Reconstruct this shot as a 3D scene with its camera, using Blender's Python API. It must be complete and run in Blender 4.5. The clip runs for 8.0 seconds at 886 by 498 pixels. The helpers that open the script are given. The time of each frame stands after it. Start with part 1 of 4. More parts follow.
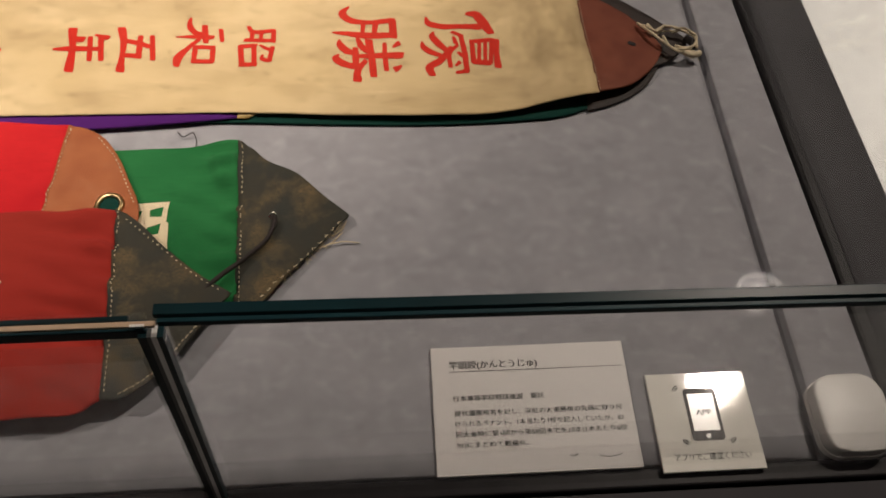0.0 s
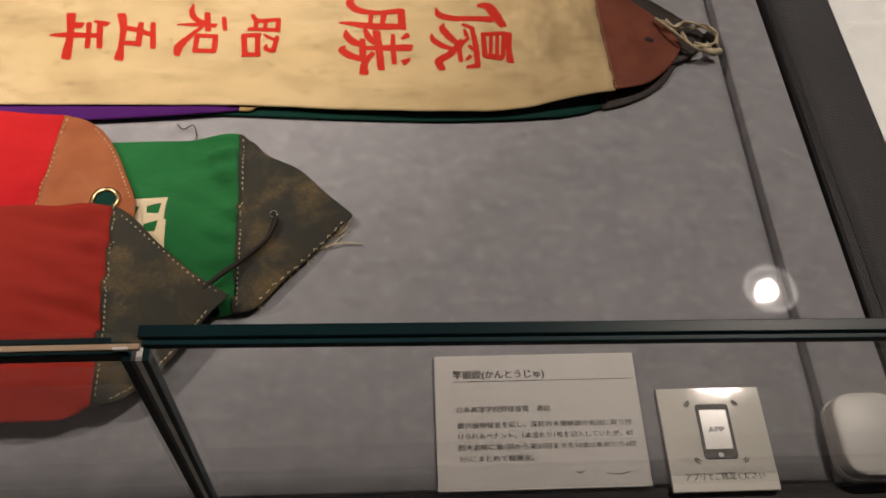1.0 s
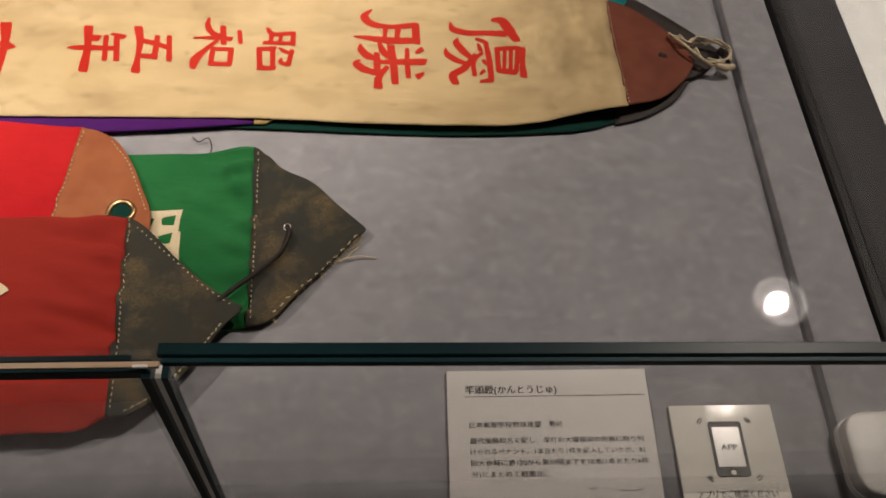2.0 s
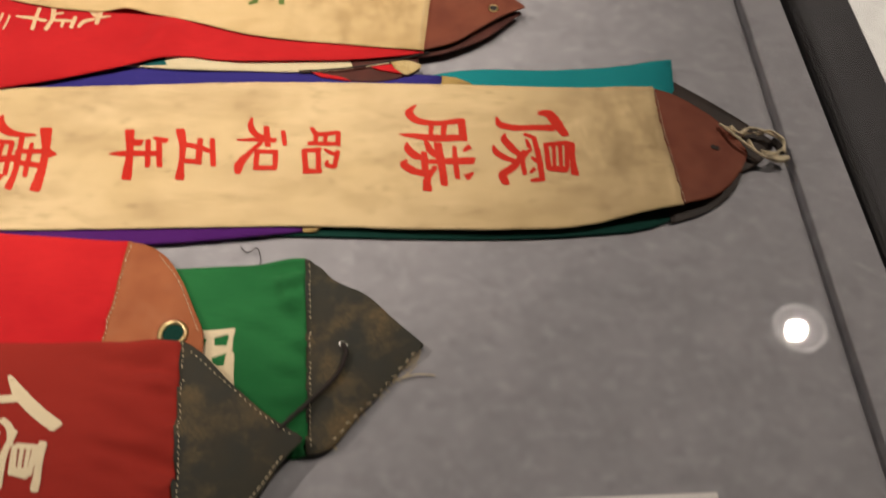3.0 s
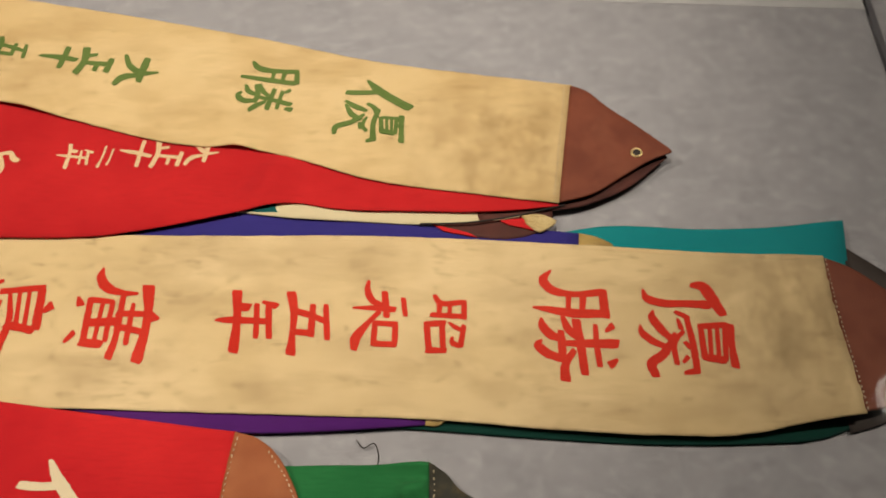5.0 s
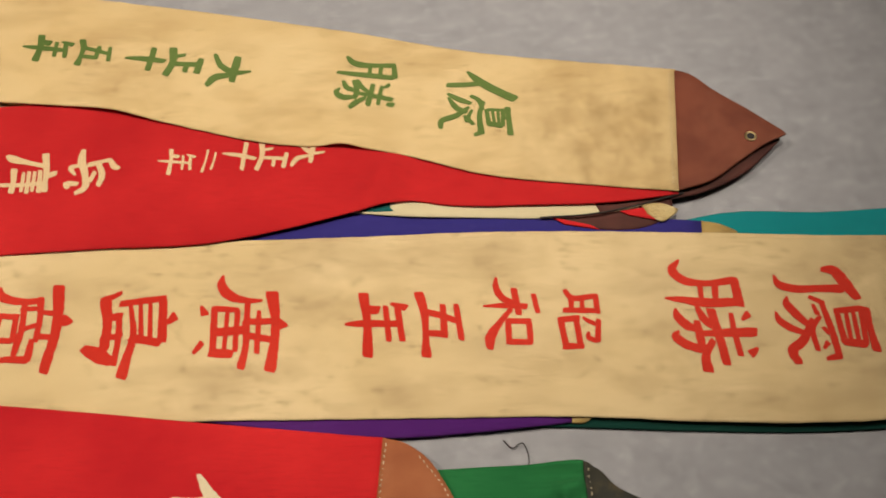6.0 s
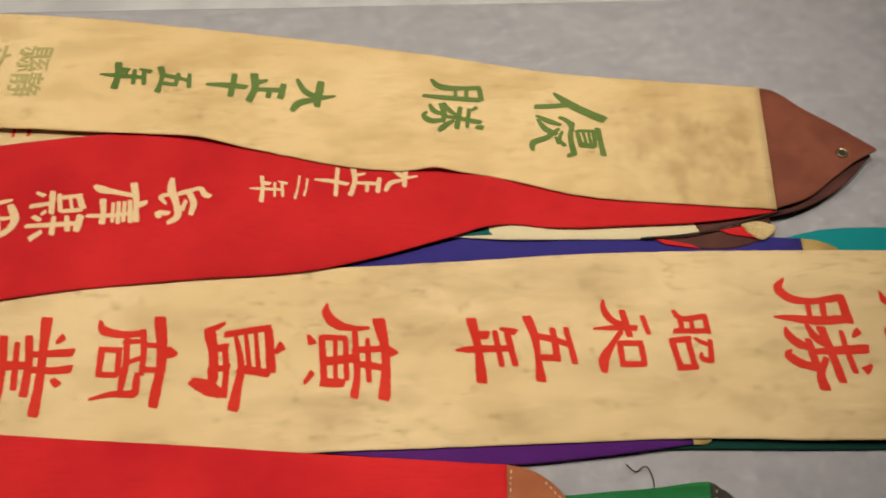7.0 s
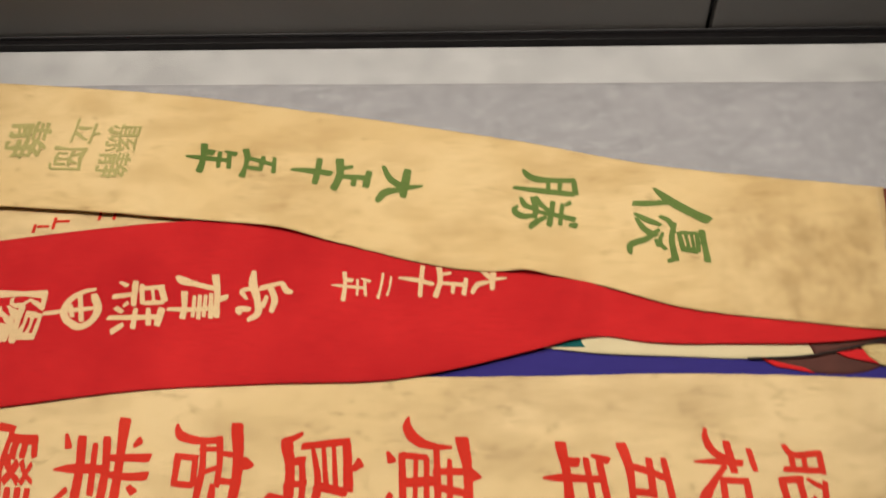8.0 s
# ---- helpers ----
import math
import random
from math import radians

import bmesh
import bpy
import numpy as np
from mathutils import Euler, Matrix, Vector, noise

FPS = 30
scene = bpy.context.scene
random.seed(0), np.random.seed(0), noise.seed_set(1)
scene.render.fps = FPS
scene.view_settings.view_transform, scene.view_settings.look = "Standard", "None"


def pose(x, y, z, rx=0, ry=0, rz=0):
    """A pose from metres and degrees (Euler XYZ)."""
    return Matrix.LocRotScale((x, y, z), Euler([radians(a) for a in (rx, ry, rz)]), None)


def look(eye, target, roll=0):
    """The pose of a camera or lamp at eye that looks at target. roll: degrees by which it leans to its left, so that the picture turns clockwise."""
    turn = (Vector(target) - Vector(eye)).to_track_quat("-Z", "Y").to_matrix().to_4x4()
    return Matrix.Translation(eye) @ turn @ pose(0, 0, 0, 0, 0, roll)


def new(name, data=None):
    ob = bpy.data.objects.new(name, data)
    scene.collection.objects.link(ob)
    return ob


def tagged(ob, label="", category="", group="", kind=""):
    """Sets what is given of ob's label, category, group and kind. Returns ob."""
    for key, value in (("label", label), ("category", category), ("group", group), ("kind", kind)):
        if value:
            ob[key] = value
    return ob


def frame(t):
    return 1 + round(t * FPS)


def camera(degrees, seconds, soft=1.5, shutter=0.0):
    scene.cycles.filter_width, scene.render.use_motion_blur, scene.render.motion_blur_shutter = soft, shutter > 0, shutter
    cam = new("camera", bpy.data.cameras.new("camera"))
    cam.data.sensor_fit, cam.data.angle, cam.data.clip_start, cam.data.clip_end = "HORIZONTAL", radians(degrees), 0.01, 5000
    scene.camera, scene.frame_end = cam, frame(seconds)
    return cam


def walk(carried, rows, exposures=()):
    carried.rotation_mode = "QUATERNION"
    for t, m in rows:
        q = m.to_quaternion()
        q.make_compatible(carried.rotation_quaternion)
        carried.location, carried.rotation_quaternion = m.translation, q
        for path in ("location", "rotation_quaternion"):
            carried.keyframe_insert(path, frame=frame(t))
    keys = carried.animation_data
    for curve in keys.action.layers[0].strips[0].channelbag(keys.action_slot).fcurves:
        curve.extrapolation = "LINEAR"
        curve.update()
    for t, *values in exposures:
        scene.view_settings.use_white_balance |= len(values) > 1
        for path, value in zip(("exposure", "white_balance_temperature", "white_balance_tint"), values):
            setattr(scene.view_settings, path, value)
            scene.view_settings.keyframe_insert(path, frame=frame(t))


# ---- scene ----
cam = camera(55.6, 8.0, 1.65, 0.3)
PATH = [
    (0, (0.075, 0.158, 1.411), (0.179, 1.208, -0.288), 2.8),
    (0.5, (0.079, 0.18, 1.403), (0.184, 1.206, -0.31), 3.2),
    (1, (0.077, 0.184, 1.4), (0.164, 1.197, -0.322), 3.3),
    (1.2, (0.078, 0.181, 1.397), (0.146, 1.201, -0.322), 2.7),
    (2.3, (0.072, 0.189, 1.406), (0.14, 1.227, -0.302), 2.8),
    (2.5, (0.073, 0.188, 1.408), (0.12, 1.254, -0.284), 1.8),
    (3, (0.033, 0.265, 1.432), (0.096, 1.312, -0.27), 1.3),
    (3.5, (-0.017, 0.357, 1.434), (0.049, 1.396, -0.273), 0.5),
    (4, (-0.028, 0.406, 1.434), (0.045, 1.462, -0.263), 0.7),
    (4.2, (-0.004, 0.419, 1.437), (0.034, 1.488, -0.253), -0.8),
    (5.3, (-0.035, 0.43, 1.441), (-0.142, 1.472, -0.263), -4.2),
    (5.5, (-0.052, 0.435, 1.442), (-0.156, 1.464, -0.269), -4.8),
    (6, (-0.131, 0.445, 1.447), (-0.187, 1.449, -0.282), -4.7),
    (6.5, (-0.177, 0.452, 1.45), (-0.167, 1.477, -0.267), -2.4),
    (7, (-0.229, 0.458, 1.454), (-0.239, 1.483, -0.263), -3.6),
    (7.5, (-0.243, 0.483, 1.466), (-0.331, 1.511, -0.248), -7.8),
    (8, (-0.236, 0.548, 1.466), (-0.428, 1.582, -0.235), -10.5),
]
EXPOSURES = [(0.0, 0.10, 6600, 15), (2.5, 0.10, 6600, 15), (3.5, 0.10, 6700, 14), (4.0, -0.10, 6780, 13), (5.5, -0.12, 6700, 9), (6.5, -0.14, 6620, 9), (8.0, -0.11, 6520, 9)]
walk(cam, [(t, look(eye, target, roll)) for t, eye, target, roll in PATH], EXPOSURES)

# ---- world, lights ----
world = bpy.data.worlds.new("room_dark")
scene.world = world
world.use_nodes = True
world.node_tree.nodes["Background"].inputs[0].default_value = (0.9, 0.95, 1.0, 1)
world.node_tree.nodes["Background"].inputs[1].default_value = 0.032

BED = 0.85
LAMPS = [  # place, aim, watts, beam degrees
    # this lamp is mirrored in the top glass
    ((1.228, 1.394, 3.204), (0.20, 0.56, 0.85), 110, 66),
    # added lamps, themselves unseen: two brighten the pennants, the last the floor
    ((-0.30, 0.80, 3.204), (-0.34, 1.00, 0.85), 160, 34),
    ((-1.75, 1.05, 3.204), (-0.52, 0.84, 0.85), 112, 40),
    ((2.10, 2.40, 3.204), (1.75, 2.25, 0.0), 940, 64),
]
for place, aim, watts, beam in LAMPS:
    d = bpy.data.lights.new("spot_beam", "SPOT")
    d.energy, d.spot_size, d.spot_blend, d.shadow_soft_size = watts, radians(beam), 0.85, 0.029
    d.color = (1.0, 0.885, 0.755)
    ob = new("spot_beam", d)
    ob.matrix_world = look(Vector(place) + Vector((0, 0, -0.056)), aim)


# ---- materials ----
def mat(name):
    m = bpy.data.materials.new(name)
    m.use_nodes = True
    nt = m.node_tree
    return m, nt, nt.nodes["Principled BSDF"]


def node(nt, kind, **values):
    n = nt.nodes.new(kind)
    for key, value in values.items():
        n.inputs[key.replace("_", " ")].default_value = value
    return n


def coords(nt, stretch=(1, 1, 1)):
    tc = nt.nodes.new("ShaderNodeTexCoord")
    mp = nt.nodes.new("ShaderNodeMapping")
    mp.inputs["Scale"].default_value = stretch
    nt.links.new(tc.outputs["Object"], mp.inputs["Vector"])
    return mp.outputs["Vector"]


def ramp(nt, fac, lo, hi):
    r = nt.nodes.new("ShaderNodeMapRange")
    r.inputs["From Min"].default_value, r.inputs["From Max"].default_value = lo, hi
    nt.links.new(fac, r.inputs["Value"])
    return r.outputs["Result"]


def mix(nt, fac, a, b):
    m = nt.nodes.new("ShaderNodeMix")
    m.data_type = "RGBA"
    nt.links.new(fac, m.inputs["Factor"])
    for socket, value in ((m.inputs["A"], a), (m.inputs["B"], b)):
        if isinstance(value, tuple):
            socket.default_value = (*value, 1)
        else:
            nt.links.new(value, socket)
    return m.outputs["Result"]


def noise_at(nt, vec, scale, detail=3.0, rough=0.55):
    n = node(nt, "ShaderNodeTexNoise", Scale=scale, Detail=detail, Roughness=rough)
    nt.links.new(vec, n.inputs["Vector"])
    return n.outputs["Fac"]


def bumped(nt, bsdf, height, strength, distance):
    b = node(nt, "ShaderNodeBump", Strength=strength, Distance=distance)
    nt.links.new(height, b.inputs["Height"])
    nt.links.new(b.outputs["Normal"], bsdf.inputs["Normal"])


def cloth(name, base, worn, stain=None, streak=1.0, soiled=None, rough=0.9, sheen=0.03):
    """Woven cloth: thread slubs along its length, broad fading, a few stains."""
    m, nt, p = mat(name)
    along, plain = coords(nt, (60, 900, 300)), coords(nt)
    slub = noise_at(nt, along, 1.0, 2.0)
    cross = noise_at(nt, coords(nt, (900, 70, 300)), 1.0, 2.0)
    fade = noise_at(nt, plain, 9.0, 4.0)
    col = mix(nt, ramp(nt, fade, 0.35, 0.7), base, worn)
    dark = tuple(c * 0.80 for c in base)
    col = mix(nt, ramp(nt, slub, 0.5, 0.5 + 0.5 / streak), col, dark)
    if stain:
        patch = noise_at(nt, coords(nt, (14, 30, 20)), 1.0, 6.0, 0.65)
        col = mix(nt, ramp(nt, patch, 0.44, 0.92), col, stain)
        speck = noise_at(nt, coords(nt, (75, 130, 90)), 1.0, 4.0, 0.6)
        col = mix(nt, ramp(nt, speck, 0.57, 0.95), col, tuple(c * 0.7 for c in stain))
    if soiled:
        # handled end of the ribbon: a grubby patch round one place
        tc, dist = nt.nodes.new("ShaderNodeTexCoord"), nt.nodes.new("ShaderNodeVectorMath")
        dist.operation = "DISTANCE"
        dist.inputs[1].default_value = (*soiled, BED)
        nt.links.new(tc.outputs["Object"], dist.inputs[0])
        blot = noise_at(nt, coords(nt, (46, 22, 30)), 1.0, 7.0, 0.7)
        mul = nt.nodes.new("ShaderNodeMath")
        mul.operation = "MULTIPLY"
        nt.links.new(ramp(nt, dist.outputs["Value"], 0.125, 0.03), mul.inputs[0])
        nt.links.new(ramp(nt, blot, 0.34, 0.84), mul.inputs[1])
        col = mix(nt, mul.outputs[0], col, tuple(c * 0.72 for c in stain))
    nt.links.new(col, p.inputs["Base Color"])
    p.inputs["Roughness"].default_value = rough
    p.inputs["Sheen Weight"].default_value = sheen
    p.inputs["Specular IOR Level"].default_value = 0.06
    add = nt.nodes.new("ShaderNodeMath")
    nt.links.new(slub, add.inputs[0]), nt.links.new(cross, add.inputs[1])
    bumped(nt, p, add.outputs[0], 0.35, 0.0005)
    return m


def leather(name, base, dark, rub=None, rough=0.5, rub_at=(0.52, 0.72)):
    m, nt, p = mat(name)
    plain = coords(nt)
    tone = noise_at(nt, plain, 35.0, 5.0)
    grain = node(nt, "ShaderNodeTexVoronoi", Scale=900.0)
    nt.links.new(plain, grain.inputs["Vector"])
    col = mix(nt, ramp(nt, tone, 0.35, 0.68), base, dark)
    if rub:
        a = noise_at(nt, plain, 26.0, 6.0, 0.62)
        b = noise_at(nt, plain, 650.0, 4.0, 0.75)
        mul = nt.nodes.new("ShaderNodeMath")
        mul.operation = "MULTIPLY"
        nt.links.new(ramp(nt, a, *rub_at), mul.inputs[0])
        nt.links.new(ramp(nt, b, 0.30, 0.85), mul.inputs[1])
        col = mix(nt, mul.outputs[0], col, rub)
    nt.links.new(col, p.inputs["Base Color"])
    r = ramp(nt, tone, 0.2, 0.9)
    mr = nt.nodes.new("ShaderNodeMapRange")
    mr.inputs["To Min"].default_value, mr.inputs["To Max"].default_value = rough - 0.1, rough + 0.15
    nt.links.new(r, mr.inputs["Value"]), nt.links.new(mr.outputs["Result"], p.inputs["Roughness"])
    p.inputs["Specular IOR Level"].default_value = 0.2
    bumped(nt, p, grain.outputs["Distance"], 0.4, 0.0006)
    return m


def plain_mat(name, base, rough=0.5, metal=0.0, vary=0.12, scale=30.0, bump=0.0, spec=0.5):
    m, nt, p = mat(name)
    vec = coords(nt)
    n = noise_at(nt, vec, scale, 5.0)
    lo, hi = tuple(c * (1 - vary) for c in base), tuple(min(1, c * (1 + vary)) for c in base)
    nt.links.new(mix(nt, ramp(nt, n, 0.3, 0.7), lo, hi), p.inputs["Base Color"])
    p.inputs["Roughness"].default_value, p.inputs["Metallic"].default_value = rough, metal
    p.inputs["Specular IOR Level"].default_value = spec
    if bump:
        bumped(nt, p, noise_at(nt, vec, scale * 12, 3.0), 0.5, bump)
    return m


def felt():
    """Grey suede-like covering of the display bed, brushed in uneven directions."""
    m, nt, p = mat("grey_suede")
    vec = coords(nt)
    broad, fine = noise_at(nt, vec, 27.0, 8.0, 0.70), noise_at(nt, vec, 1500.0, 2.0)
    brushed = noise_at(nt, coords(nt, (48, 62, 20)), 1.0, 7.0, 0.65)
    col = mix(nt, ramp(nt, broad, 0.30, 0.72), (0.290, 0.286, 0.308), (0.385, 0.379, 0.404))
    col = mix(nt, ramp(nt, brushed, 0.54, 0.92), col, (0.215, 0.212, 0.230))
    rubbed = noise_at(nt, coords(nt, (70, 85, 40)), 1.0, 6.0, 0.7)
    col = mix(nt, ramp(nt, rubbed, 0.50, 0.95), col, (0.53, 0.525, 0.56))
    nt.links.new(col, p.inputs["Base Color"])
    p.inputs["Roughness"].default_value = 0.95
    p.inputs["Sheen Weight"].default_value = 0.2
    p.inputs["Specular IOR Level"].default_value = 0.15
    bumped(nt, p, fine, 0.3, 0.0004)
    return m


def clear_glass():
    m = bpy.data.materials.new("clear_glass")
    m.use_nodes = True
    nt = m.node_tree
    nt.nodes.clear()
    out = nt.nodes.new("ShaderNodeOutputMaterial")
    tr, gl, fr, mx = (nt.nodes.new("ShaderNode" + k) for k in ("BsdfTransparent", "BsdfGlossy", "LayerWeight", "MixShader"))
    tr.inputs[0].default_value = (0.975, 0.985, 0.98, 1)
    gl.inputs["Roughness"].default_value = 0.015
    fr.inputs["Blend"].default_value = 0.5
    steep = node(nt, "ShaderNodeMath")
    steep.operation = "POWER"
    steep.inputs[1].default_value = 5.0
    gloss = node(nt, "ShaderNodeMapRange")
    gloss.inputs["To Min"].default_value = 0.035
    nt.links.new(fr.outputs["Facing"], steep.inputs[0])
    nt.links.new(steep.outputs[0], gloss.inputs["Value"])
    nt.links.new(gloss.outputs["Result"], mx.inputs[0])
    nt.links.new(tr.outputs[0], mx.inputs[1]), nt.links.new(gl.outputs[0], mx.inputs[2])
    nt.links.new(mx.outputs[0], out.inputs[0])
    return m


def glowing(name, colour, strength):
    m, nt, p = mat(name)
    p.inputs["Emission Color"].default_value = (*colour, 1)
    p.inputs["Emission Strength"].default_value = strength
    return m


GREY = felt()
PALE_SUEDE = plain_mat("pale_grey_suede", (0.45, 0.45, 0.463), 0.95, 0, 0.14, 24, 0.0003, 0.15)
CREAM = cloth("cream_cotton", (0.68, 0.51, 0.272), (0.755, 0.58, 0.335), (0.38, 0.265, 0.135), 1.0, (0.215, 0.725))
CREAM_OLD = cloth("aged_cream_cotton", (0.70, 0.505, 0.250), (0.77, 0.58, 0.315), (0.42, 0.27, 0.11), 1.3, (0.0, 0.885))
WHITE_CLOTH = cloth("pale_cream_silk", (0.60, 0.51, 0.32), (0.67, 0.58, 0.38))
RED = cloth("bright_red_wool", (0.47, 0.014, 0.020), (0.64, 0.026, 0.028))
RED_DEEP = cloth("crimson_cotton", (0.43, 0.014, 0.018), (0.58, 0.024, 0.026))
BRICK_RED = cloth("faded_dark_red_cotton", (0.30, 0.027, 0.020), (0.36, 0.036, 0.025))
GREEN = cloth("green_cotton", (0.015, 0.125, 0.038), (0.028, 0.19, 0.06))
TURQ = cloth("turquoise_silk", (0.008, 0.215, 0.235), (0.014, 0.265, 0.285))
INDIGO = cloth("indigo_cotton", (0.030, 0.024, 0.165), (0.040, 0.032, 0.20))
PURPLE = cloth("purple_cotton", (0.070, 0.012, 0.13), (0.09, 0.02, 0.16))
DARK_GREEN = cloth("dark_green_silk", (0.006, 0.038, 0.030), (0.009, 0.050, 0.038))
TEAL = cloth("dark_teal_silk", (0.006, 0.075, 0.075), (0.010, 0.10, 0.10))
BROWN_LEATHER = leather("red_brown_leather", (0.215, 0.062, 0.034), (0.155, 0.042, 0.024), (0.29, 0.105, 0.06), 0.6)
MAROON_LEATHER = leather("dark_maroon_leather", (0.10, 0.030, 0.022), (0.065, 0.022, 0.018), None, 0.6)
ORANGE_LEATHER = leather("orange_brown_leather", (0.40, 0.130, 0.050), (0.31, 0.092, 0.036), (0.48, 0.20, 0.10), 0.65)
DARK_LEATHER = leather("worn_dark_leather", (0.034, 0.036, 0.030), (0.050, 0.045, 0.032), (0.27, 0.180, 0.075), 0.68, (0.47, 0.66))
BLACK_LEATHER = leather("black_brown_leather", (0.035, 0.028, 0.026), (0.055, 0.040, 0.034))
OLD_CORD = plain_mat("soiled_cotton_cord", (0.66, 0.56, 0.39), 0.9, 0, 0.3, 250)
OLD_THREAD = plain_mat("soiled_thread", (0.62, 0.52, 0.35), 0.9, 0, 0.35, 300)
THREAD = plain_mat("cream_thread", (0.66, 0.55, 0.36), 0.9, 0, 0.2, 300)
BLACK_CORD = plain_mat("dark_brown_cord", (0.020, 0.013, 0.011), 0.75, 0, 0.3, 300, 0.0004)
GOLD = leather("gold_brocade", (0.50, 0.34, 0.12), (0.28, 0.18, 0.06), (0.95, 0.80, 0.45), 0.40, (0.40, 0.60))
BRASS = plain_mat("brass", (0.62, 0.47, 0.24), 0.28, 1.0, 0.15, 200)
STEEL = plain_mat("pale_metal", (0.62, 0.60, 0.56), 0.25, 1.0, 0.1, 200)
RED_INK = cloth("red_dye", (0.54, 0.030, 0.018), (0.65, 0.050, 0.030), None, 1.0)
GREEN_INK = cloth("green_dye", (0.100, 0.160, 0.040), (0.150, 0.215, 0.062), None, 1.0)
OLIVE_INK = cloth("faded_olive_dye", (0.36, 0.33, 0.12), (0.46, 0.40, 0.17), None, 1.0)
TAN_INK = cloth("tan_applique", (0.68, 0.48, 0.27), (0.74, 0.55, 0.33), None, 1.0)
CREAM_INK = cloth("cream_applique", (0.72, 0.60, 0.40), (0.78, 0.67, 0.47), None, 1.0)
CARD = plain_mat("white_card", (0.74, 0.71, 0.69), 0.45, 0, 0.03, 60)
GLOSS_CARD = plain_mat("laminated_card", (0.92, 0.90, 0.83), 0.055, 0, 0.02, 60, 0.00005)
INK = plain_mat("black_ink", (0.035, 0.032, 0.032), 0.5, 0, 0.1, 60)
SCREEN = plain_mat("pale_print", (0.70, 0.69, 0.66), 0.2, 0, 0.02, 60)
PLASTIC = plain_mat("white_plastic", (0.90, 0.88, 0.85), 0.38, 0, 0.02, 40)
FRAME = plain_mat("dark_grey_metal", (0.050, 0.048, 0.052), 0.7, 0.0, 0.12, 8, 0.0001, 0.15)
GASKET = plain_mat("black_gasket", (0.010, 0.009, 0.010), 0.42, 0, 0.2, 90, 0.0, 0.15)
PANEL = plain_mat("dark_wall_panel", (0.115, 0.108, 0.104), 0.40, 0.0, 0.10, 5)
EDGE = plain_mat("polished_green_glass_edge", (0.005, 0.024, 0.029), 0.34, 0, 0.35, 12, 0.0, 0.16)
# pale metal that imitates the highlight running down the glass joint
JOINT_GLINT = plain_mat("joint_highlight", (0.85, 0.85, 0.82), 0.42, 1.0, 0.2, 25)
SEAL = plain_mat("grey_sealant", (0.07, 0.075, 0.075), 0.3, 0, 0.2, 60)
# tan colour painted for what the polished glass edge reflects
TAN_EDGE = plain_mat("tan_edge_reflection", (0.55, 0.40, 0.27), 0.35, 0, 0.25, 25)
EDGE_TEAL = plain_mat("teal_glass_edge", (0.006, 0.032, 0.040), 0.42, 0, 0.35, 12, 0.0, 0.14)
GLASS = clear_glass()
FLOOR = plain_mat("pale_stone_floor", (0.38, 0.38, 0.38), 0.4, 0, 0.10, 30)
WALL = plain_mat("dark_room_paint", (0.045, 0.045, 0.045), 0.8, 0, 0.1, 3)
CEIL = plain_mat("dark_ceiling_paint", (0.03, 0.03, 0.03), 0.9, 0, 0.1, 3)
LAMP_GLOW = glowing("lamp_glow", (1.0, 0.92, 0.80), 48.0)
# glow that imitates the lamp's light on its reflector rim and inside
LIT_RIM = glowing("lit_reflector_rim", (1.0, 0.95, 0.88), 3.2)
LIT_INSIDE = glowing("lit_reflector_inside", (1.0, 0.95, 0.88), 0.9)
LAMP_TRIM = plain_mat("lamp_trim", (0.45, 0.45, 0.45), 0.5, 0, 0.05, 20)


# ---- shapes ----
def link_mesh(name, verts, faces, material, parent=None, label="", smooth=False):
    me = bpy.data.meshes.new(name)
    me.from_pydata([tuple(v) for v in verts], [], faces)
    me.materials.append(material)
    if smooth:
        me.polygons.foreach_set("use_smooth", [True] * len(me.polygons))
    me.update()
    ob = new(name, me)
    if parent:
        ob.parent = parent
        if parent.type == "EMPTY":
            ob.matrix_parent_inverse = Matrix.Translation(-parent.location)
    if label:
        ob["label"] = label
    return ob


def part(name, bm, material, parent=None, label="", smooth=False):
    me = bpy.data.meshes.new(name)
    bm.to_mesh(me)
    bm.free()
    me.materials.append(material)
    if smooth:
        me.polygons.foreach_set("use_smooth", [True] * len(me.polygons))
    ob = new(name, me)
    if parent:
        ob.parent = parent
        if parent.type == "EMPTY":
            ob.matrix_parent_inverse = Matrix.Translation(-parent.location)
    if label:
        ob["label"] = label
    return ob


def box(name, lo, hi, material, parent=None, label="", bevel=0.0, lean=0.0):
    """A box from corner lo to corner hi; lean moves its top along y."""
    bm = bmesh.new()
    bmesh.ops.create_cube(bm, size=1)
    for v in bm.verts:
        v.co = Vector([(a + b) / 2 + c * (b - a) for a, b, c in zip(lo, hi, v.co)])
        if v.co.z > (lo[2] + hi[2]) / 2:
            v.co.y += lean
    if bevel:
        bmesh.ops.bevel(bm, geom=bm.edges[:], offset=bevel, segments=2, affect="EDGES", profile=0.6)
    return part(name, bm, material, parent, label)


def thing(name, at, label, category, group="", kind=""):
    ob = new(name)
    ob.location = at
    ob.empty_display_size = 0.02
    return tagged(ob, label, category, group, kind)


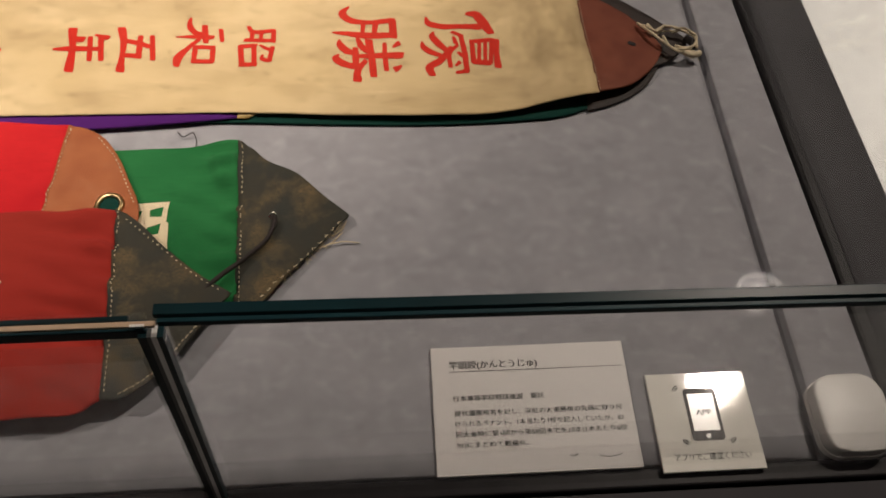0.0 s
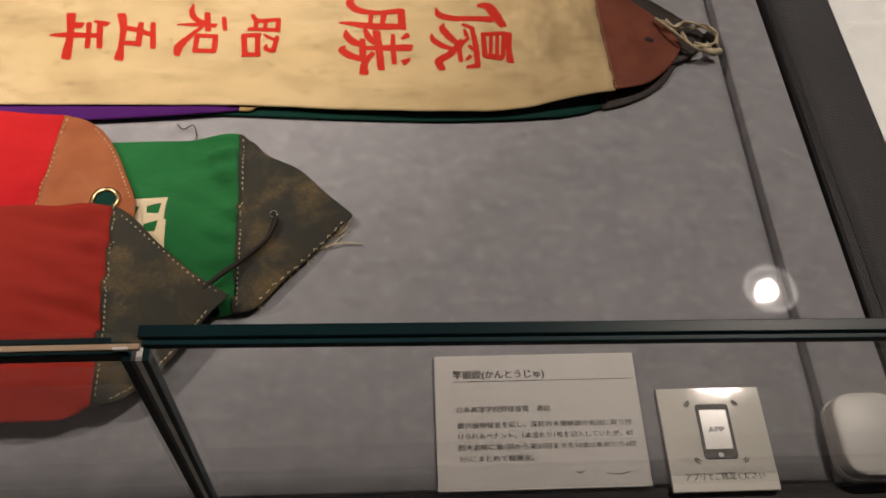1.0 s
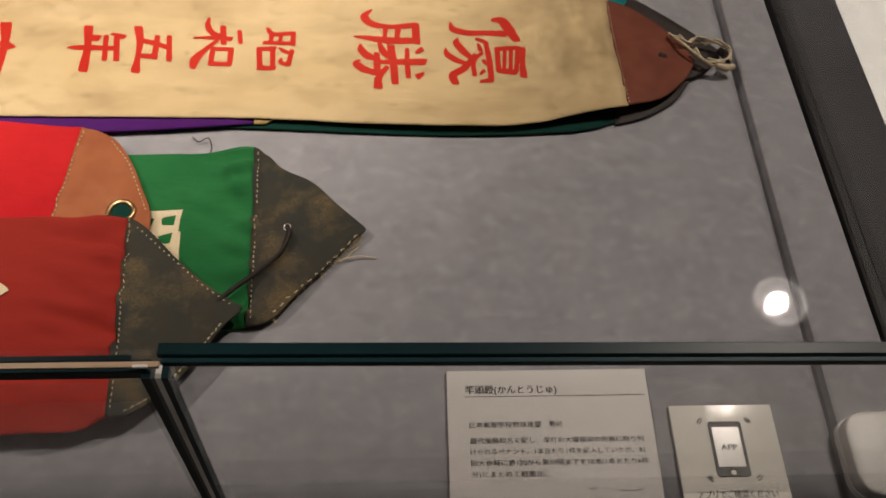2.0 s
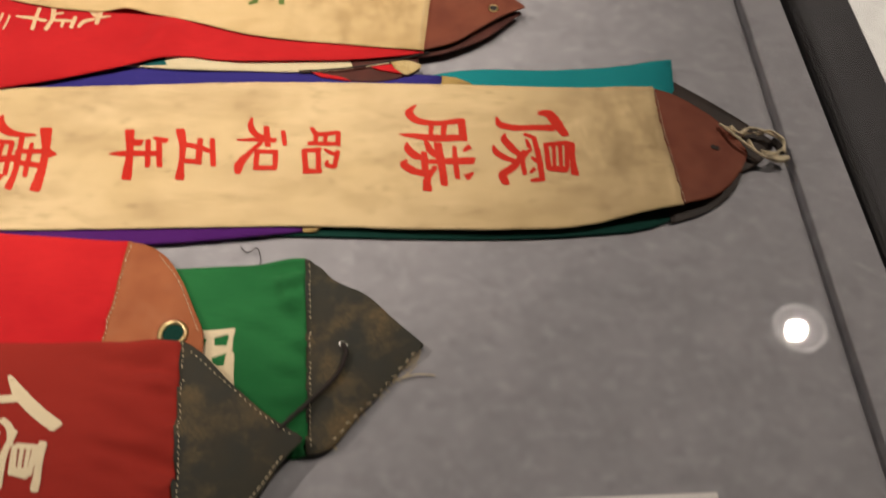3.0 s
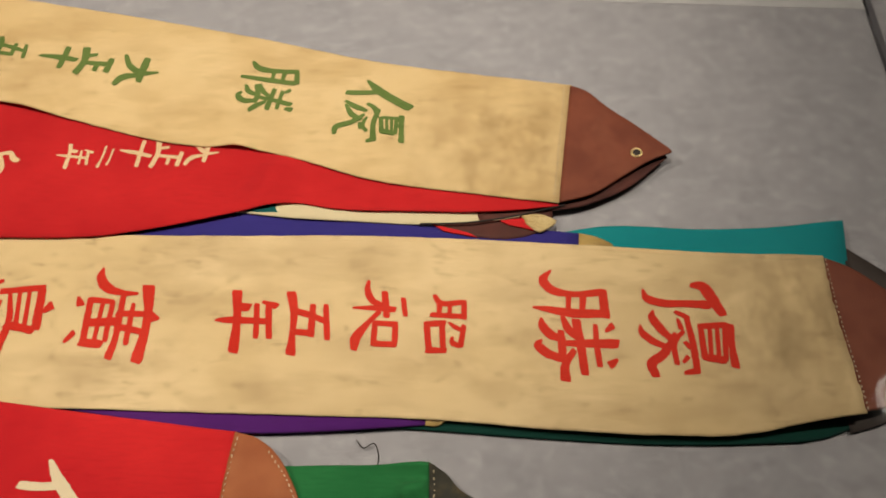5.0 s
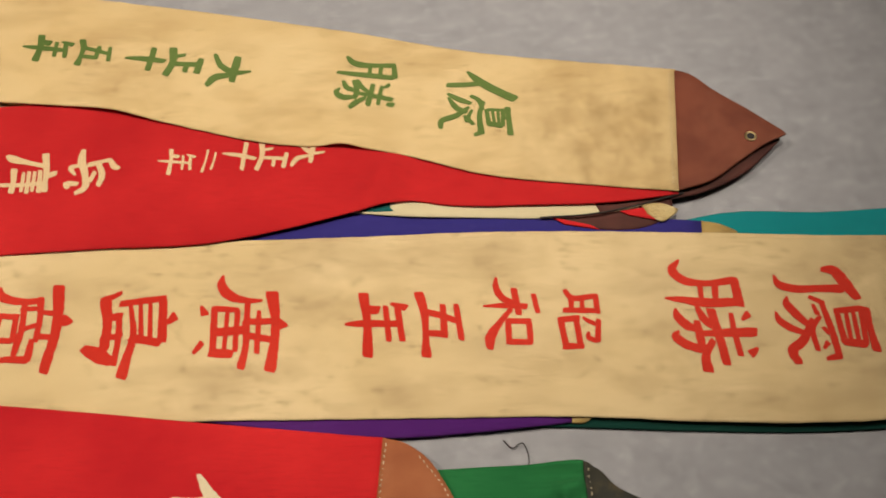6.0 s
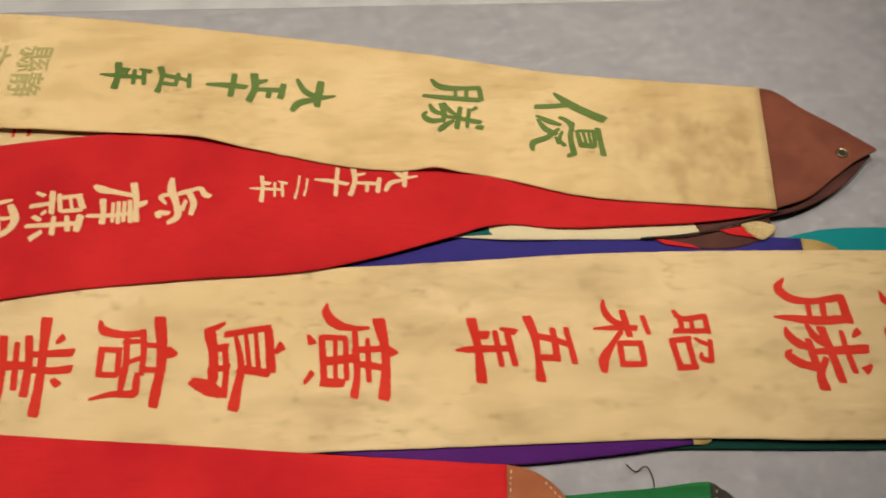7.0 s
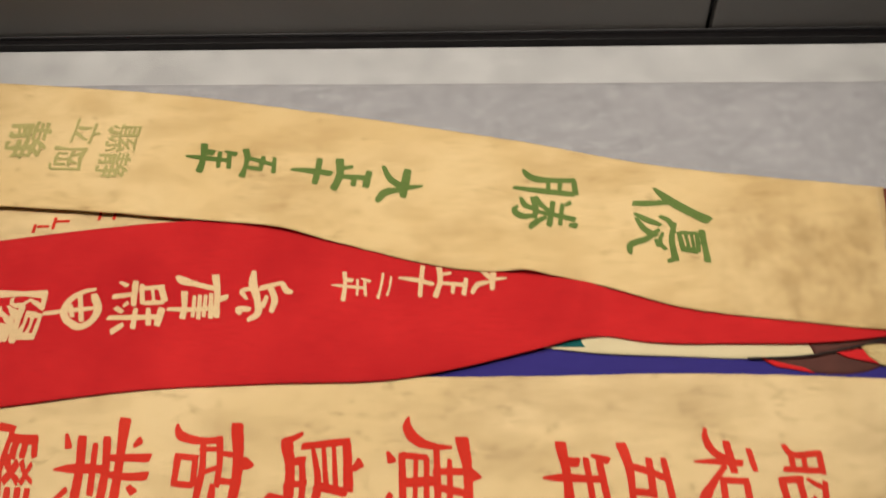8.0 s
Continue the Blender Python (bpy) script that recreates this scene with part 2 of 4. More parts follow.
def spline(points, n):
    """n + 1 points at even steps along a smooth line through the given ones."""
    p = np.array(points, float)
    if len(p) == 2:
        return p[0] + (p[1] - p[0]) * np.linspace(0, 1, n + 1)[:, None]
    gap = np.linalg.norm(np.diff(p, axis=0), axis=1)[:, None]
    slope = np.diff(p, axis=0) / gap
    tang = np.vstack([slope[:1], (slope[:-1] * gap[1:] + slope[1:] * gap[:-1]) / (gap[1:] + gap[:-1]), slope[-1:]])
    fine = []
    for k in range(len(p) - 1):
        for u in np.linspace(0, 1, 12, endpoint=False):
            fine.append((2 * u ** 3 - 3 * u * u + 1) * p[k] + (u ** 3 - 2 * u * u + u) * gap[k] * tang[k]
                        + (3 * u * u - 2 * u ** 3) * p[k + 1] + (u ** 3 - u * u) * gap[k] * tang[k + 1])
    fine = np.array(fine + [p[-1]])
    run = np.r_[0, np.cumsum(np.linalg.norm(np.diff(fine, axis=0), axis=1))]
    at = np.linspace(0, run[-1], n + 1)
    return np.stack([np.interp(at, run, fine[:, k]) for k in range(p.shape[1])], 1)


def drape(base, wave=0.0010, seed=0.0, bumps=(), freq=(7.0, 16.0), pucker=()):
    """Height of a piece of cloth over the plan: broad waves and local lifts (x, y, radius, height)."""
    def height(x, y):
        z = base + wave * (noise.noise((x * freq[0] + seed, y * freq[1], seed)) + 0.35 * noise.noise((x * 40 + seed, y * 55, seed)))
        for bx, by, radius, lift in bumps:
            z += lift * math.exp(-((x - bx) ** 2 + (y - by) ** 2) / radius ** 2)
        for px, reach, amount in pucker:
            # gathers running back from a seam at px
            if x < px + 0.004:
                z += amount * noise.noise((x * 22, y * 75 + x * 20, seed + 5)) * math.exp(-((px - x) / reach) ** 2)
        return z
    return height


def sheet(name, upper, lower, height, material, parent, label="", n=60, m=14, thick=0.0014, fray=0.0):
    """A piece of cloth or leather between an upper and a lower edge in plan, with thickness and softened edges."""
    a, b = spline(upper, n), spline(lower, n)
    verts, faces = [], []
    side = [0.0, 0.012] + [k / m for k in range(1, m)] + [0.988, 1.0]
    cols = len(side)
    for layer in (0, 1):
        for i in range(n + 1):
            for j, s in enumerate(side):
                x, y = b[i] + (a[i] - b[i]) * s
                if fray and j in (0, cols - 1):
                    y += fray * noise.noise((x * 300, y * 20, 3.0))
                z = height(x, y)
                edge = j in (0, cols - 1) or i == n
                z -= thick if layer else (thick * 0.45 if edge else 0.0)
                verts.append((x, y, z))
    full = (n + 1) * cols
    for i in range(n):
        for j in range(cols - 1):
            q = i * cols + j
            faces.append((q, q + cols, q + cols + 1, q + 1))
            faces.append((full + q, full + q + 1, full + q + cols + 1, full + q + cols))
    for i in range(n):
        q = i * cols
        faces.append((q, full + q, full + q + cols, q + cols))
        q += cols - 1
        faces.append((q, q + cols, full + q + cols, full + q))
    for j in range(cols - 1):
        faces.append((j, j + 1, full + j + 1, full + j))
        q = n * cols + j
        faces.append((q, full + q, full + q + 1, q + 1))
    return link_mesh(name, verts, faces, material, parent, label, True)


def cord(name, points, radius, material, parent=None, label="", n=40, sides=7, closed=False):
    """A round cord along a smooth line."""
    line = spline(points, n)
    verts, faces = [], []
    for i, p in enumerate(line):
        t = Vector(line[min(i + 1, n)] - line[max(i - 1, 0)]).normalized()
        u = t.cross(Vector((0.1, 0.2, 1))).normalized()
        w = t.cross(u)
        for k in range(sides):
            a = 2 * math.pi * k / sides
            verts.append(Vector(p) + (u * math.cos(a) + w * math.sin(a)) * radius)
    for i in range(n):
        for k in range(sides):
            q, r = i * sides + k, i * sides + (k + 1) % sides
            faces.append((q, r, r + sides, q + sides))
    faces.append(tuple(range(sides))[::-1])
    faces.append(tuple(n * sides + k for k in range(sides)))
    return link_mesh(name, verts, faces, material, parent, label, True)


def stitches(line, height, parent, material, length=0.0021, gap=0.0022, width=0.00042, jitter=0.0004):
    """A row of short threads along a line in plan: joined, as they are too small to pick apart."""
    pts = spline(line, 400)
    run = np.r_[0, np.cumsum(np.linalg.norm(np.diff(pts, axis=0), axis=1))]
    verts, faces, s = [], [], 0.001
    while s + length < run[-1]:
        span = length * random.uniform(0.7, 1.2)
        q = len(verts)
        for k in range(4):
            at = s + span * k / 3
            x, y = np.interp(at, run, pts[:, 0]), np.interp(at, run, pts[:, 1])
            x2, y2 = np.interp(at + 0.0005, run, pts[:, 0]), np.interp(at + 0.0005, run, pts[:, 1])
            t = Vector((x2 - x, y2 - y, 0)).normalized()
            side = Vector((-t.y, t.x, 0)) * width
            off = random.uniform(-jitter, jitter)
            z = height(x, y) + (0.0007 if k in (1, 2) else 0.0001)
            c = Vector((x, y, z)) + Vector((-t.y, t.x, 0)) * off
            verts += [c - side, c + Vector((0, 0, 0.0003)), c + side]
        for k in range(3):
            a = q + k * 3
            faces += [(a, a + 3, a + 4, a + 1), (a + 1, a + 4, a + 5, a + 2)]
        s += span + gap
    ob = link_mesh("stitching", verts, faces, material, parent, "row of cream thread stitches")
    return tagged(ob, kind="stuff")


def letters(text, bold=0.0, spacing=1.0):
    """A flat mesh of a line of writing in the built-in font, one unit high."""
    cu = bpy.data.curves.new("writing", "FONT")
    cu.body, cu.size, cu.offset, cu.resolution_u, cu.space_character = text, 1.0, bold, 3, spacing
    tmp = new("writing", cu)
    dg = bpy.context.evaluated_depsgraph_get()
    me = bpy.data.meshes.new_from_object(tmp.evaluated_get(dg))
    bpy.data.objects.remove(tmp)
    bpy.data.curves.remove(cu)
    return me


def character(text, at, size, height, material, parent, turn=0.0, nib=(0.028, 0.013), brush=0.030, name="painted_character"):
    """One brush-written sign on a pennant: its top points along +x, as on an upright hanging ribbon laid on its side.
    The thin built-in strokes are widened by a slanted oval nib, and wobble as brush strokes do."""
    me = letters(text)
    co = np.array([v.co[:2] for v in me.vertices])
    lo, hi = co.min(0), co.max(0)
    mid, span = (lo + hi) / 2, hi - lo
    bm = bmesh.new()
    offs = [(0.0, 0.0)]
    for k in range(8):
        u, w = nib[0] * math.cos(k * math.pi / 4), nib[1] * math.sin(k * math.pi / 4)
        offs.append((u * 0.87 - w * 0.5, u * 0.5 + w * 0.87))
    bm.from_mesh(me)
    bmesh.ops.triangulate(bm, faces=bm.faces[:])
    long = [e for e in bm.edges if e.calc_length() > 0.12]
    if long:
        bmesh.ops.subdivide_edges(bm, edges=long, cuts=1)
        bmesh.ops.triangulate(bm, faces=bm.faces[:])
    bm.to_mesh(me)
    bm.free()
    co = np.array([v.co[:2] for v in me.vertices])
    tris = [tuple(f.vertices) for f in me.polygons]
    bpy.data.meshes.remove(me)
    seed = sum(ord(c) for c in text) * 0.37
    c, s = math.cos(radians(turn)), math.sin(radians(turn))
    verts, faces = [], []
    grow = 1 - 1.4 * nib[0]
    for k, (u, w) in enumerate(offs):
        first = len(verts)
        for px, py in co:
            a, b = (px - mid[0]) / span[0] * grow, (py - mid[1]) / span[1] * grow
            press = max(0.05, 0.55 + 1.7 * noise.noise((px * 3.2, py * 3.2, seed + 4)))
            a += u * press + brush * noise.noise((px * 4, py * 4, seed)) + brush * 0.5 * noise.noise((px * 14, py * 14, seed))
            b += w * press + brush * noise.noise((px * 4, py * 4, seed + 9)) + brush * 0.5 * noise.noise((px * 14, py * 14, seed + 9)) + 0.09 * a
            a, b = a + 0.035 * math.sin(4.5 * b + seed), b + 0.03 * math.sin(4.5 * a + 2 * seed) + 0.10 * (a * a - 0.08)
            dx, dy = b * size[0], -a * size[1]
            x, y = at[0] + dx * c - dy * s, at[1] + dx * s + dy * c
            verts.append((x, y, height(x, y) + 0.0004 + 0.00003 * k))
        for t in tris:
            p0, p1, p2 = (Vector(verts[first + q]) for q in t)
            flip = (p1 - p0).cross(p2 - p0).z < 0
            faces.append(tuple(first + q for q in (t[::-1] if flip else t)))
    return link_mesh(name, verts, faces, material, parent)


# brush-written signs: each stroke is a run of (across, down, breadth) in hundredths of the sign's size
STROKES = {}


def strokes(sign, *runs):
    STROKES.setdefault(sign, []).extend(runs)


strokes("年", ((0, 72, 14), (45, 64, 11), (100, 61, 15)), ((49, 100, 4), (49, 85, 8), (51, 9, 9)), ((22, 34, 8), (78, 27, 8)), ((26, 14, 9), (78, 5, 9)), ((27, 62, 13), (28, 46, 13)), ((26, 0, 11), (18, 25, 5)))
strokes("五", ((0, 100, 15), (29, 87, 13), (70, 83, 10), (100, 82, 17)), ((21, 12, 9), (77, 0, 10)), ((21, 43, 10), (72, 39, 11)), ((68, 37, 11), (65, 80, 10)), ((48, 9, 9), (36, 57, 11), (31, 87, 10)))
strokes("和", ((26, 6, 7), (52, 0, 7)), ((17, 42, 9), (54, 35, 9)), ((43, 20, 9), (41, 61, 8), (41, 100, 3)), ((38, 38, 7), (32, 61, 9), (15, 75, 9), (0, 74, 4)), ((46, 49, 7), (64, 70, 8), (86, 90, 13), (100, 91, 9)), ((64, 18, 8), (93, 17, 8)))
strokes("和", ((61, 56, 8), (92, 56, 8)), ((63, 59, 8), (64, 15, 8)), ((91, 59, 8), (93, 15, 8)))
strokes("昭", ((0, 79, 8), (12, 68, 10), (13, 2, 10)), ((36, 86, 10), (39, 3, 10)), ((10, 1, 10), (43, 0, 10)), ((14, 37, 8), (38, 38, 8)), ((13, 65, 9), (38, 65, 9)), ((55, 0, 9), (92, 8, 10)), ((92, 8, 9), (84, 31, 9), (76, 28, 5)))
strokes("昭", ((63, 8, 8), (57, 25, 8), (50, 39, 5)), ((53, 100, 11), (51, 49, 11)), ((51, 97, 11), (99, 88, 11)), ((51, 57, 10), (98, 52, 10)), ((99, 94, 12), (100, 45, 10)))
strokes("廣", ((56, 0, 2), (55, 7, 9), (54, 13, 13)), ((21, 21, 12), (49, 14, 8), (72, 13, 8), (100, 15, 11)), ((29, 31, 3), (28, 50, 6), (21, 70, 9), (10, 79, 8), (0, 78, 2)), ((51, 18, 6), (51, 49, 6)), ((70, 15, 6), (65, 45, 6)), ((40, 33, 4), (61, 32, 5), (83, 31, 5)))
strokes("廣", ((29, 47, 5), (55, 45, 6), (79, 44, 6), (97, 47, 8)), ((36, 84, 6), (38, 57, 5)), ((81, 82, 8), (83, 58, 8)), ((61, 81, 8), (59, 45, 8)), ((35, 83, 6), (82, 79, 6)), ((38, 68, 4), (81, 67, 4)), ((38, 57, 5), (80, 55, 5)))
strokes("廣", ((33, 98, 3), (42, 93, 8)), ((71, 92, 6), (81, 100, 4)))
strokes("島", ((35, 0, 2), (33, 8, 15)), ((14, 68, 7), (9, 18, 7)), ((10, 20, 8), (60, 14, 9)), ((13, 34, 4), (57, 28, 5)), ((14, 45, 4), (56, 38, 5)), ((16, 56, 4), (57, 47, 7), (80, 50, 9), (100, 52, 11)), ((55, 50, 8), (62, 16, 8)))
strokes("島", ((0, 69, 4), (5, 78, 6), (8, 89, 7)), ((8, 86, 12), (36, 79, 9), (67, 77, 10)), ((31, 83, 7), (29, 64, 8)), ((26, 68, 6), (47, 64, 6), (86, 63, 6)), ((55, 83, 6), (52, 60, 6)), ((66, 100, 9), (74, 83, 14), (83, 66, 9)))
strokes("勝", ((21, 14, 7), (23, 53, 6), (18, 78, 8), (10, 86, 8), (0, 76, 2)), ((41, 15, 8), (40, 59, 8), (37, 82, 6), (35, 100, 2)), ((19, 13, 7), (44, 12, 8)), ((22, 37, 6), (40, 40, 5)), ((22, 55, 5), (40, 57, 4)), ((52, 4, 7), (57, 13, 3)))
strokes("勝", ((82, 2, 3), (87, 11, 8)), ((68, 0, 9), (68, 42, 7), (68, 65, 5)), ((51, 25, 4), (68, 25, 5), (88, 23, 5)), ((47, 48, 8), (71, 44, 7), (95, 41, 7)), ((63, 49, 5), (55, 58, 7), (44, 64, 4)), ((74, 52, 5), (88, 64, 7), (100, 64, 9)))
strokes("勝", ((57, 67, 6), (83, 66, 7)), ((82, 65, 7), (76, 86, 8), (69, 95, 7), (65, 90, 2)), ((65, 64, 5), (60, 80, 8), (52, 89, 7), (45, 90, 2)))
strokes("優", ((0, 38, 5), (1, 26, 10), (16, 16, 11), (33, 7, 8)), ((22, 20, 9), (21, 48, 7), (20, 76, 8), (15, 90, 7), (5, 93, 2)), ((44, 2, 9), (65, 3, 6), (89, 3, 8)), ((46, 34, 6), (44, 6, 6)), ((79, 34, 7), (82, 12, 8)), ((44, 34, 5), (80, 34, 6)))
strokes("優", ((47, 24, 4), (79, 27, 4)), ((47, 16, 4), (80, 19, 4)), ((45, 7, 5), (82, 12, 5)), ((63, 9, 5), (64, 0, 5)), ((36, 48, 5), (62, 45, 6), (94, 44, 6)), ((30, 60, 4), (37, 46, 5)), ((96, 58, 4), (93, 42, 7)), ((38, 58, 3), (49, 55, 5)))
strokes("優", ((51, 53, 4), (63, 64, 5), (87, 65, 5)), ((63, 53, 4), (70, 48, 4)), ((79, 52, 5), (85, 58, 3)), ((60, 68, 6), (46, 80, 8), (36, 86, 7), (29, 84, 2)), ((70, 71, 5), (61, 90, 7), (53, 99, 6), (45, 100, 2)), ((54, 62, 5), (77, 79, 8), (87, 92, 9), (100, 89, 7)))
strokes("業", ((0, 36, 11), (30, 33, 8), (65, 30, 8), (100, 29, 10)), ((38, 46, 6), (38, 16, 7), (38, 1, 8)), ((54, 42, 6), (56, 12, 7), (55, 0, 8)), ((21, 14, 8), (27, 20, 4)), ((71, 10, 7), (65, 17, 5)), ((18, 51, 7), (47, 45, 7), (80, 43, 8)))
strokes("業", ((24, 62, 5), (73, 55, 6)), ((17, 78, 8), (51, 72, 8), (86, 70, 8)), ((49, 100, 2), (48, 86, 7), (49, 44, 7)), ((14, 96, 3), (28, 90, 7)), ((68, 81, 6), (78, 91, 5)))
strokes("商", ((43, 0, 2), (43, 6, 9), (41, 15, 14)), ((1, 27, 12), (41, 19, 10), (100, 21, 10)), ((14, 46, 7), (40, 41, 6), (65, 40, 6)), ((18, 45, 6), (17, 77, 8), (10, 96, 8), (0, 100, 3)), ((31, 44, 5), (33, 20, 6)), ((59, 40, 6), (61, 18, 6)))
strokes("商", ((63, 45, 6), (86, 44, 8)), ((86, 43, 8), (85, 73, 6), (89, 97, 3)), ((26, 67, 5), (27, 48, 5)), ((19, 64, 6), (58, 60, 6), (81, 62, 6)), ((45, 41, 5), (52, 59, 5), (80, 62, 6)), ((34, 93, 6), (36, 68, 6)), ((62, 92, 6), (64, 68, 6)))
strokes("商", ((32, 92, 7), (64, 91, 6)), ((35, 71, 6), (64, 68, 6)))
strokes("優 cut", ((0, 62, 3), (14, 49, 8), (31, 27, 9), (47, 0, 9)), ((20, 44, 6), (21, 71, 6), (20, 90, 6)), ((60, 11, 6), (80, 10, 5), (100, 9, 6)), ((62, 38, 4), (64, 16, 4)), ((83, 36, 6), (87, 19, 6)), ((62, 39, 4), (86, 36, 5)), ((64, 31, 3), (85, 29, 3)))
strokes("優 cut", ((64, 24, 3), (85, 23, 3)), ((64, 17, 4), (87, 18, 4)), ((75, 18, 4), (77, 8, 4)), ((49, 42, 4), (68, 48, 5), (96, 47, 6)), ((39, 59, 4), (46, 49, 5), (62, 44, 4)), ((98, 56, 4), (94, 44, 6)), ((61, 58, 3), (74, 63, 4), (83, 57, 4)))
strokes("優 cut", ((69, 68, 3), (79, 65, 4)), ((51, 59, 4), (42, 78, 6), (34, 90, 3)), ((65, 66, 5), (56, 79, 6), (40, 89, 3)), ((57, 62, 4), (68, 78, 6), (78, 100, 6), (87, 100, 4)))
strokes("勝 cut", ((0, 84, 4), (12, 75, 8), (21, 32, 7), (22, 1, 7)), ((22, 2, 6), (46, 0, 7)), ((31, 100, 5), (38, 57, 7), (46, 2, 7)), ((24, 24, 5), (42, 26, 5)), ((22, 43, 5), (40, 44, 5)), ((59, 9, 6), (64, 18, 4)), ((98, 2, 8), (96, 13, 5)))
strokes("勝 cut", ((73, 62, 5), (79, 37, 6), (88, 4, 7)), ((61, 22, 5), (96, 28, 5)), ((57, 37, 6), (97, 45, 7)), ((72, 45, 5), (58, 59, 6), (47, 64, 4)), ((82, 49, 5), (93, 69, 8), (100, 75, 6)), ((48, 70, 5), (69, 65, 7), (83, 68, 6)))
strokes("勝 cut", ((80, 68, 6), (78, 91, 8), (68, 100, 6), (62, 94, 4)), ((68, 67, 5), (61, 82, 7), (48, 89, 4)))
strokes("大", ((14, 35, 14), (53, 39, 15), (91, 42, 12)), ((62, 0, 5), (64, 36, 12), (43, 70, 12), (0, 92, 7)), ((71, 50, 10), (79, 85, 15), (100, 100, 11)))
strokes("正", ((0, 92, 19), (52, 86, 16), (100, 100, 17)), ((45, 0, 14), (95, 7, 16)), ((57, 87, 12), (65, 8, 14)), ((61, 41, 12), (90, 44, 12)), ((31, 85, 12), (27, 51, 10)))
strokes("十", ((0, 33, 13), (100, 37, 13)), ((38, 100, 7), (47, 53, 15), (61, 0, 13)))
strokes("甲", ((63, 100, 10), (57, 55, 10), (51, 9, 10)), ((0, 13, 7), (9, 38, 12), (34, 59, 15), (57, 63, 15), (87, 51, 15)), ((84, 52, 15), (100, 25, 15), (86, 7, 15), (59, 0, 17), (15, 14, 15)), ((15, 40, 10), (85, 25, 11)), ((42, 53, 10), (73, 44, 10)))
strokes("庫", ((51, 0, 11), (57, 15, 14)), ((0, 27, 15), (37, 19, 12), (71, 16, 11), (97, 13, 13)), ((33, 20, 10), (19, 61, 11), (9, 85, 16), (0, 95, 9)), ((77, 100, 8), (79, 62, 9), (77, 18, 9)), ((38, 76, 14), (69, 72, 11), (98, 71, 13)), ((48, 57, 7), (96, 54, 8)))
strokes("庫", ((46, 48, 8), (100, 44, 9)), ((46, 38, 7), (96, 35, 8)), ((43, 29, 9), (99, 23, 10)))
strokes("兵", ((28, 33, 8), (27, 22, 10), (42, 10, 12), (46, 0, 9)), ((28, 31, 9), (36, 63, 12)), ((33, 43, 11), (62, 31, 13), (84, 35, 10)), ((52, 47, 9), (73, 53, 10)), ((0, 79, 10), (21, 79, 16), (59, 65, 13), (89, 61, 14), (100, 77, 10)), ((36, 79, 7), (40, 97, 11), (58, 85, 5)))
strokes("兵", ((78, 76, 9), (79, 100, 12), (87, 94, 8)))
strokes("縣", ((9, 14, 12), (40, 0, 12)), ((12, 7, 9), (14, 52, 9)), ((43, 1, 9), (44, 37, 9)), ((6, 50, 9), (45, 41, 9)), ((11, 29, 6), (43, 20, 6)), ((0, 63, 13), (48, 57, 10)), ((25, 58, 9), (30, 100, 10)), ((8, 77, 9), (0, 93, 6)))
strokes("縣", ((42, 69, 9), (49, 76, 6)), ((56, 2, 15), (88, 5, 13)), ((55, 28, 9), (87, 21, 11)), ((55, 51, 9), (93, 49, 11)), ((72, 0, 10), (72, 47, 10), (72, 100, 9)), ((86, 69, 10), (100, 87, 13)), ((52, 90, 10), (61, 75, 8)))
strokes("二", ((12, 22, 12), (50, 20, 9), (86, 26, 13)), ((2, 78, 13), (50, 76, 10), (100, 82, 15)))


def brushed(sign, at, size, height, material, parent, turn=0.0, press=1.0, lift=0.0004):
    """One brush-written sign on a pennant laid on its side: its top points along +x. Strokes swell and thin
    as a loaded brush does, with cut ends and slightly bleeding edges."""
    c, s = math.cos(radians(turn)), math.sin(radians(turn))
    seed = sum(ord(q) for q in sign) * 0.37 + at[0] * 50
    mean = (size[0] + size[1]) / 2
    verts, faces = [], []
    for k, run in enumerate(STROKES[sign]):
        pts = [((0.5 - v / 100) * size[0], (0.5 - u / 100) * size[1], w / 100 * mean * press) for u, v, w in run]
        long = sum(math.dist(a[:2], b[:2]) for a, b in zip(pts, pts[1:]))
        n = max(8, int(long / 0.0016))
        line = spline(pts, n)
        # the brush is set down and lifted a little past the ends
        first = len(verts)
        for i, (px, py, w) in enumerate(line):
            a, b = line[max(i - 1, 0)], line[min(i + 1, n)]
            t = Vector((b[0] - a[0], b[1] - a[1])).normalized()
            side = Vector((-t.y, t.x))
            w = max(w, 0.0008) * 0.5
            reach = {0: -0.30, n: 0.30}.get(i, 0.0) * w
            w *= {0: 0.80, n: 0.80}.get(i, 1.0)
            for j in (-1.0, -0.5, 0.0, 0.5, 1.0):
                rag = 1 + 0.10 * noise.noise((i * 0.45, j * 3 + k * 7, seed)) + 0.08 * noise.noise((i * 1.7, j * 3, seed + k))
                slant = reach + (0.22 * w * j if i in (0, n) else 0)
                x0 = px + side.x * w * j * rag + t.x * slant
                y0 = py + side.y * w * j * rag + t.y * slant
                x, y = at[0] + x0 * c - y0 * s, at[1] + x0 * s + y0 * c
                verts.append((x, y, height(x, y) + lift + 0.00003 * (k % 6)))
        for i in range(n):
            for j in range(4):
                q = first + i * 5 + j
                faces.append((q, q + 5, q + 6, q + 1))
    return link_mesh("painted_character", verts, faces, material, parent)


